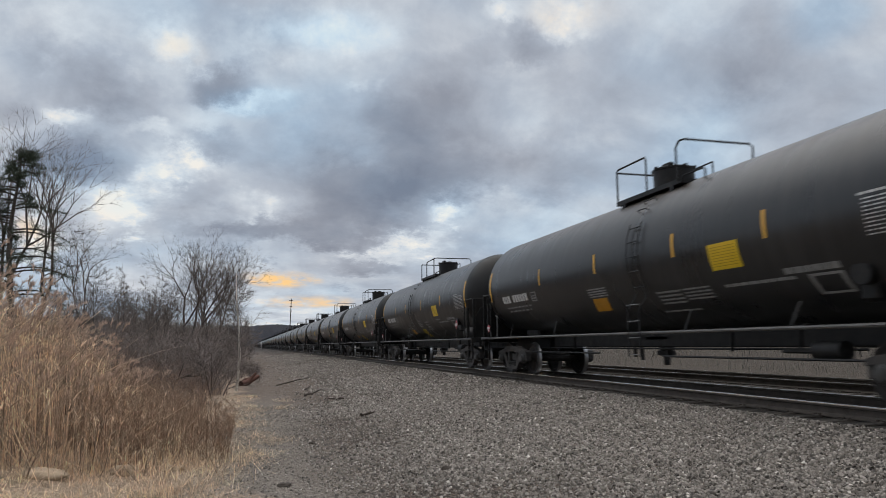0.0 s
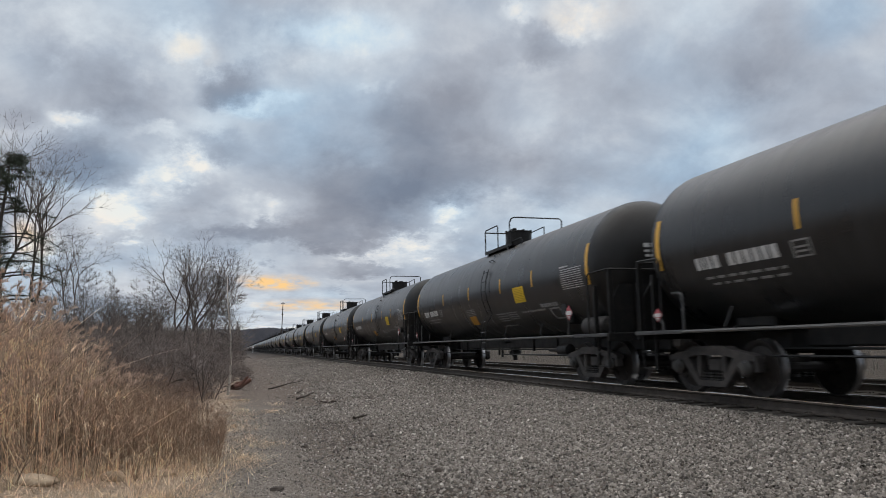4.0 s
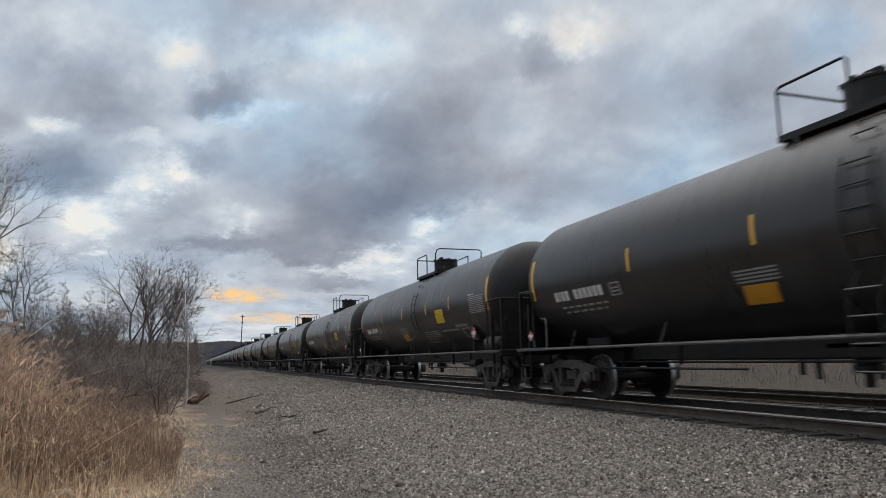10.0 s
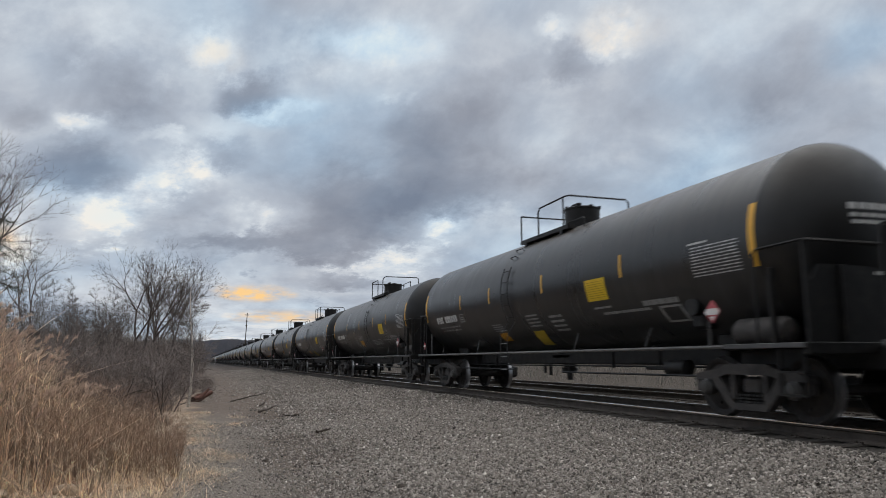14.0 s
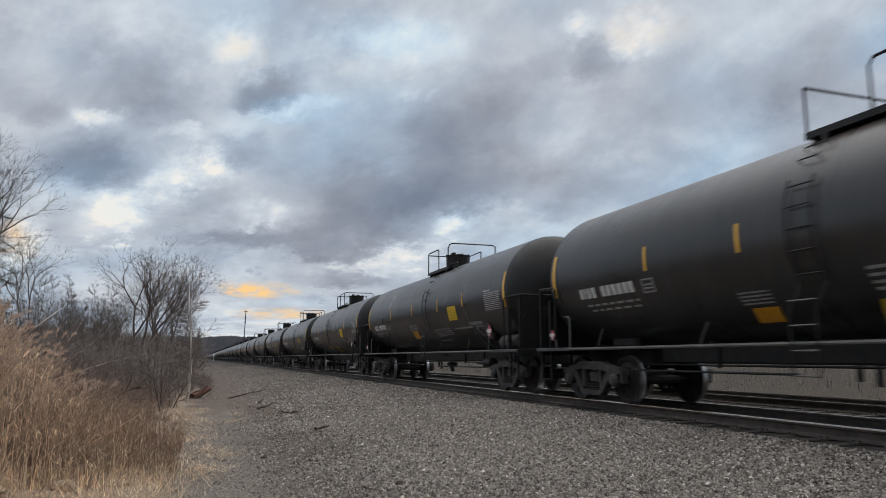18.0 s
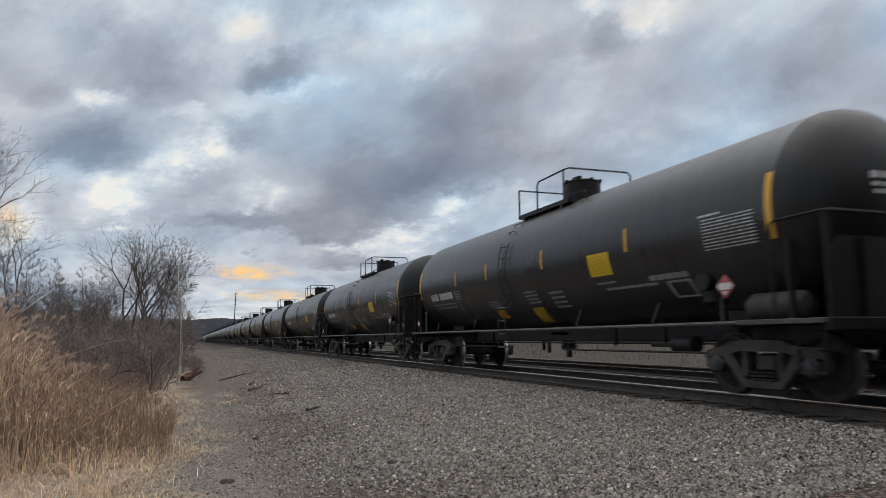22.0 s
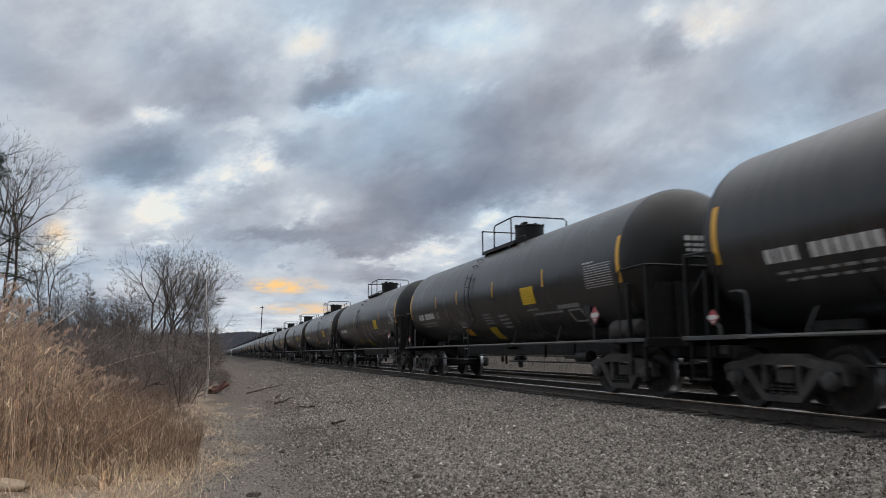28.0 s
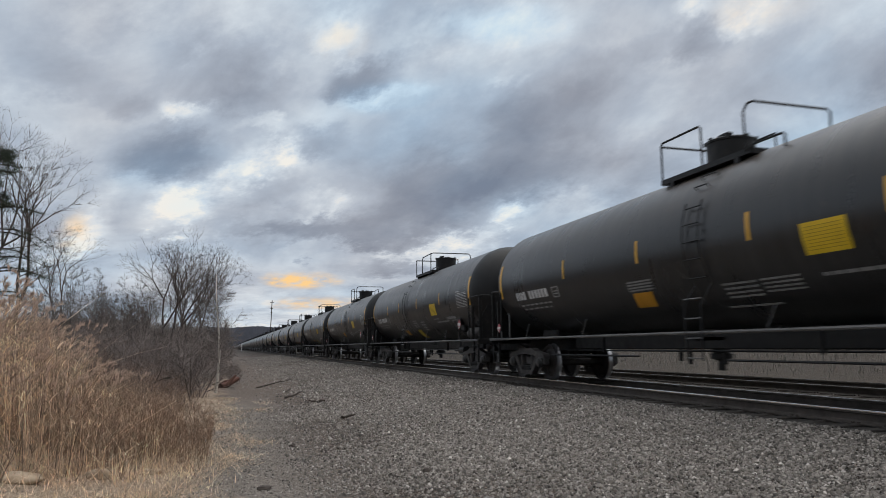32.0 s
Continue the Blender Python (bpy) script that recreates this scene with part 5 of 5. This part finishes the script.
def build_pine():
    rng = np.random.default_rng(31)
    pine = tagged(new("pine_tree"), "dark green pine with ragged drooping boughs", "pine tree")
    trunk = Limbs()
    hgt = 11.0
    trunk.tube([(0.12 * math.sin(k), 0.1 * math.cos(k * 1.3), hgt * k / 8 - 0.2) for k in range(9)], 0.20, 0.03, 8)
    trunk.mesh("trunk", M_BARK, pine)
    boughs, tips = Limbs(), []
    for i in range(54):
        z = hgt * (0.30 + 0.69 * (i / 54) ** 0.9)
        ln = (1.12 - z / hgt) * 4.4 * rng.uniform(0.4, 1.15) + 0.3
        a = rng.uniform(0, 6.28)
        droop = rng.uniform(0.05, 0.22)
        pts = [np.array([math.cos(a) * ln * t, math.sin(a) * ln * t, z + 0.10 * ln * math.sin(t * 2.6) - droop * ln * t * t]) for t in np.linspace(0, 1, 6)]
        boughs.tube(pts, 0.045, 0.012, 4)
        for t in np.linspace(0.35, 1.0, 10):
            k = min(int(t * 5), 4)
            q = pts[k] + (pts[k + 1] - pts[k]) * (t * 5 - k)
            for side in (-1, 1):          # flat sprays to both sides of the bough
                w = (1.15 - t) * 0.55 * ln * 0.5
                for u in (0.12, 0.35, 0.6, 0.9):
                    if rng.random() < 0.9:
                        tips.append(q + np.array([-math.sin(a) * side * w * u, math.cos(a) * side * w * u, -0.08 * u]) + rng.normal(0, 0.13, 3))
    tagged(boughs.mesh("branchwork", M_BARK, pine), kind="stuff")
    tips = np.array(tips)
    sets = []
    for k in range(11):
        m = len(tips)
        v, f, _ = blades(rng, tips + rng.normal(0, 0.05, (m, 3)) * (1, 1, 0.4), rng.uniform(0.06, 0.14, m), rng.uniform(0.008, 0.014, m), rng.uniform(0.3, 2.4, m), np.zeros(m), 1)
        sets.append((v, f))
    tagged(bulk("needles", *merge(sets), M_NEEDLE, pine), kind="stuff")
    place(pine, *polar(-16.4, 46), 0.7, 1.12)


def shrub(seed):
    """One bare shrub a metre tall: vertices and quads."""
    rng = np.random.default_rng(seed)
    sink = [Limbs() for _ in range(3)]
    for s in range(4):
        grow(rng, sink, np.array([*rng.normal(0, 0.1, 2), -0.04]), np.array([*rng.normal(0, 0.3, 2), 1.0]), rng.uniform(2.2, 3.0), 0.0075, 2, 0.16, 0.0036)
    fs, n = [], 0
    for s in sink:
        fs.append(np.concatenate(s.f) + n)
        n += s.n
    return np.concatenate([v for s in sink for v in s.v]), np.concatenate(fs)


def build_thicket():
    """The grey tangle of bare shrubs between the reeds and the trees."""
    rng = np.random.default_rng(41)
    kinds = [shrub(70 + i) for i in range(9)]
    sets = []
    for i in range(520):
        d = rng.uniform(23, 80)
        az = rng.uniform(-21, -1.0) if d > 34 else rng.uniform(-14, -2.4)
        x, y = polar(az, d)
        h = rng.uniform(1.8, 3.3) * np.interp(d, (40, 60), (1.0, 1.75))
        if i < 150:      # the taller wood behind
            d = rng.uniform(78, 110)
            x, y = polar(-21 + 20.6 * (i + rng.random()) / 150, d)
            h = d * rng.uniform(0.048, 0.085)
        if 370 < i <= 400:      # low scrub in front
            y = rng.uniform(25, 31)
            x = rng.uniform(-4.6, -1.0)
            h = rng.uniform(0.45, 0.9)
        if 400 < i <= 440:      # scrub right up to the foot of the slope
            y = rng.uniform(33, 62)
            x = rng.uniform(-1.2, 0.5)
            h = rng.uniform(0.6, 1.3)
        if i > 440:      # low growth along the foot of the embankment
            y = rng.uniform(30, 70)
            x = rng.uniform(-6.5, -0.9) - (y - 30) * 0.03
            h = rng.uniform(1.2, 2.6)
        v, f = kinds[i % 9]
        a = rng.uniform(0, 6.28)
        c, s = math.cos(a), math.sin(a)
        sets.append((np.stack([v[:, 0] * c - v[:, 1] * s, v[:, 0] * s + v[:, 1] * c, v[:, 2]], -1) * h + np.array([x, y, float(ground_z(x, y))]), f))
    tagged(bulk("thicket", *merge(sets), M_BRUSH), "tangled bare grey-brown shrubs behind the reeds", "shrubs", kind="stuff")


def rock(rng, size):
    bm = bmesh.new()
    bmesh.ops.create_icosphere(bm, subdivisions=3, radius=1.0)
    o = Vector(rng.uniform(0, 50, 3))
    for v in bm.verts:
        k = noise.cell(v.co * 1.3 + o) * 0.10 + noise.noise(v.co * 1.1 + o) * 0.40 + noise.noise(v.co * 3 + o) * 0.16
        v.co = Vector((v.co.x * size[0], v.co.y * size[1], v.co.z * size[2])) * (1 + k)
    for f in bm.faces:
        f.smooth = True
    me = bpy.data.meshes.new("rock")
    bm.to_mesh(me)
    bm.free()
    me.materials.append(M_ROCK)
    return new("rock", me)


def build_small_things():
    rng = np.random.default_rng(51)
    for x, y, s in ROCKS:
        r = tagged(rock(rng, s), "buff weathered field stone half sunk in dry grass", "rock", "rocks in the grass")
        r.location = (x, y, float(ground_z(x, y)) + s[2] * 0.45)
        r.rotation_euler = (0, 0, rng.uniform(-0.3, 0.3))
    # dead branches on the slope
    for x, y, ln, az, rise in ((1.75, 22.8, 0.95, 0.9, 0.10), (1.2, 31.0, 1.9, 0.6, 0.12), (2.6, 20.0, 0.5, 2.5, 0.04), (2.0, 26.0, 0.7, 1.2, 0.06), (2.4, 15.5, 0.35, 0.4, 0.03)):
        sk = Limbs()
        p0 = np.array([x, y, float(ground_z(x, y)) + 0.03])
        pts = []
        for t in np.linspace(0, 1, 6):
            q = p0 + np.array([math.cos(az) * ln * t, math.sin(az) * ln * t, 0])
            q[2] = float(ground_z(q[0], q[1])) + 0.03 + rise * t + rng.normal(0, 0.01)
            pts.append(q)
        sk.tube(pts, 0.035, 0.012, 6)
        sk.tube([pts[3], pts[3] + np.array([0.1, 0.14, 0.06]) * ln, pts[3] + np.array([0.16, 0.26, 0.09]) * ln], 0.014, 0.006, 5)
        s = tagged(new("stick"), "dark dead branch lying on the stone slope", "stick", "dead branches")
        sk.mesh("stem", M_STICK, s)
    # a dead limb caught in the scrub
    limb = tagged(new("fallen_branch"), "dark forked dead limb caught in the brown scrub", "branch")
    sk = Limbs()
    ax, ay = polar(-6.1, 21.5)
    gz = float(ground_z(ax, ay))
    stem = [np.array([ax + 0.75 * t, ay + 0.25 * t, gz + 0.35 + 0.42 * t + 0.10 * math.sin(3 * t)]) for t in np.linspace(-0.5, 1, 7)]
    sk.tube(stem, 0.045, 0.018, 6)
    sk.tube([stem[2], stem[2] + np.array([0.35, 0.1, 0.02]), stem[2] + np.array([0.72, 0.1, 0.10]), stem[2] + np.array([0.95, 0.15, 0.08])], 0.026, 0.008, 5)
    sk.tube([stem[4], stem[4] + np.array([0.10, 0.0, 0.26]), stem[4] + np.array([0.14, 0.05, 0.46])], 0.02, 0.007, 5)
    sk.tube([stem[5], stem[5] + np.array([0.28, 0.0, -0.02]), stem[5] + np.array([0.50, 0.05, 0.06])], 0.016, 0.006, 5)
    sk.mesh("stem", M_STICK, limb)
    # clods and a dark tuft on the path
    for x, y, s in ((0.46, 8.9, (0.09, 0.07, 0.03)), (2.4, 8.6, (0.07, 0.05, 0.035)), (1.1, 12.5, (0.06, 0.05, 0.03))):
        r = tagged(rock(rng, s), "dark clod of earth on the path", "clod", "clods on the path")
        r.data.materials[0] = M_STICK
        r.location = (x, y, float(ground_z(x, y)) + s[2] * 0.3)
    # rusty brown broken log at the foot of the embankment
    lg = tagged(new("broken_log"), "rusty brown broken log at the foot of the embankment", "log")
    sk = Limbs()
    z = float(ground_z(0.1, 32))
    sk.tube([(-0.25, 31.7, z + 0.05), (0.0, 31.9, z + 0.12), (0.2, 32.1, z + 0.24), (0.45, 32.4, z + 0.36)], 0.16, 0.09, 9)
    sk.mesh("trunk", M_RUSTLOG, lg)
    sk = Limbs()
    sk.tube([(0.0, 31.7, z + 0.1), (0.15, 31.85, z + 0.3), (0.35, 31.95, z + 0.52)], 0.10, 0.04, 7)
    sk.tube([(-0.3, 32.2, z + 0.0), (-0.1, 32.1, z + 0.22), (0.3, 32.2, z + 0.30)], 0.12, 0.06, 7)
    sk.mesh("splinter", M_RUSTLOG, lg)
    # white marker post beside the line, far off
    mp = tagged(new("marker_post"), "white post beside the line", "marker post")
    mp.location = (5.6, 330, -0.3)
    part("post", Mesh().tube([(0, 0, -0.5), (0, 0, 2.2)], 0.16, 8), M_WHITE, mp)
    part("head", Mesh().box((0, 0, 2.5), (0.9, 0.1, 0.9), bevel=0.02), M_WHITE, mp)
    # utility pole
    up = tagged(new("utility_pole"), "dark timber utility pole with short crossarms", "utility pole")
    x, y = polar(3.1, 330)
    up.location = (x, y, 0)
    part("pole", Mesh().tube([(0, 0, -1), (0.7, 0, 22.5)], 0.24, 8, 0.16), M_POLE, up)
    for z, w in ((21.6, 1.8), (18.8, 1.1), (16.8, 0.9)):
        part("crossarm", Mesh().box((0.03 * z, 0, z), (w, 0.2, 0.28), bevel=0.02), M_POLE, up)


build_reeds()
build_grass()
build_weeds()
build_scrub()
build_far_reeds()
build_trees()
build_pine()
build_thicket()
build_small_things()


# ---- tracks and crushed stone ----
build_track(X_TRACK, 150, "near railway track on dark timber ties")
build_track(X_TRACK + 4.1, 70, "second railway track behind the train")


def build_ballast():
    """Loose stones on the slope, each an irregular block."""
    rng = np.random.default_rng(61)
    base = np.array([(-1, -1, -1), (1, -1, -1), (1, 1, -1), (-1, 1, -1), (-1, -1, 1), (1, -1, 1), (1, 1, 1), (-1, 1, 1)], float)
    quads = np.array([(3, 2, 1, 0), (4, 5, 6, 7), (0, 1, 5, 4), (1, 2, 6, 5), (2, 3, 7, 6), (3, 0, 4, 7)])
    xs, ys, ss = [], [], []
    for n, x0, x1, ya, yb, s0, s1 in ((66000, 0.9, 7.45, 4.6, 11, 0.0095, 0.0165), (40000, 0.9, 7.45, 11, 18, 0.011, 0.019), (22000, 0.9, 7.45, 18, 30, 0.014, 0.024),
                                      (13000, 0.0, 7.45, 30, 52, 0.014, 0.025), (7000, 0.4, 7.45, 50, 110, 0.02, 0.036), (19000, -0.7, 3.6, 5.0, 20, 0.005, 0.011)):
        x, y = rng.uniform(x0, x1, n), rng.uniform(ya, yb, n)
        if x0 == 0.9:
            ok = rng.random(n) < np.interp(x + 0.5 * np.sin(y * 0.8) + 0.3 * np.sin(y * 2.3 + 1), (1.5, 3.7), (0.10, 1.0))
            x, y = x[ok], y[ok]
        ok = rng.random(len(x)) > np.interp(x, (1.6, 3.6), (0.85, 0.0)) * np.interp(y, (18, 26), (0.0, 1.0))      # few on the bare toe
        x, y = x[ok], y[ok]
        xs.append(x), ys.append(y), ss.append(rng.uniform(s0, s1, len(x)) * rng.choice([0.8, 1.0, 1.0, 1.25], len(x)))
    x, y, s = map(np.concatenate, (xs, ys, ss))
    n = len(x)
    v = base[None] * (1 + rng.uniform(-0.45, 0.2, (n, 8, 3)))
    v *= (s[:, None] * rng.uniform(0.55, 1.3, (n, 3)))[:, None, :]
    ang = rng.uniform(0, 2 * np.pi, (n, 3))
    for k, (i, j) in enumerate(((0, 1), (1, 2), (0, 2))):
        c, d = np.cos(ang[:, k])[:, None], np.sin(ang[:, k])[:, None]
        a, b = v[..., i].copy(), v[..., j].copy()
        v[..., i], v[..., j] = a * c - b * d, a * d + b * c
    z = ground_z(x, y) + s * rng.uniform(-0.2, 1.1, n)
    v += np.stack([x, y, z], -1)[:, None, :]
    across = np.cross(v[:, quads[:, 2]] - v[:, quads[:, 0]], v[:, quads[:, 3]] - v[:, quads[:, 1]])
    up = (across[..., 2] > -0.25 * np.linalg.norm(across, axis=-1)).ravel()      # the undersides lie in the bed
    f = (quads[None] + (np.arange(n) * 8)[:, None, None]).reshape(-1, 4)[up]
    tagged(bulk("ballast", v.reshape(-1, 3), f, M_STONE), "grey angular crushed stone on the embankment slope", "crushed stone", kind="stuff")


build_ballast()


# ---- what moves ----
def motions():
    for i, car in cars.items():
        walk(car, [(t, pose(X_TRACK, y + i * CAR_PITCH + SLACK.get(i, 0), 0)) for t, y in TRAIN])
    # wheels: one turn of keys for each axle place, shared by all alike axles
    sets = {}
    for car in cars.values():
        for o in car.children_recursive:
            if o.name.startswith("wheelset"):
                sets.setdefault(round(o.location.y, 3), []).append(o)
    step = 1 / FPS
    for y, obs in sets.items():
        rows = [(k * step, pose(0, y, 0.457, math.degrees(SPEED * k * step / 0.457), 0, 0)) for k in range(32 * FPS + 1)]
        walk(obs[0], rows)
        src = obs[0].animation_data
        for o in obs[1:]:
            o.rotation_mode = "QUATERNION"
            o.animation_data_create()
            o.animation_data.action = src.action
            o.animation_data.action_slot = src.action_slot
    z = CLOUD_H + H_EYE
    walk(cloud_layer, [(0, pose(0, 0, z)), (16, pose(CLOUD_DRIFT / 2, -14.4, z)), (32, pose(CLOUD_DRIFT, -28.8, z))])


motions()
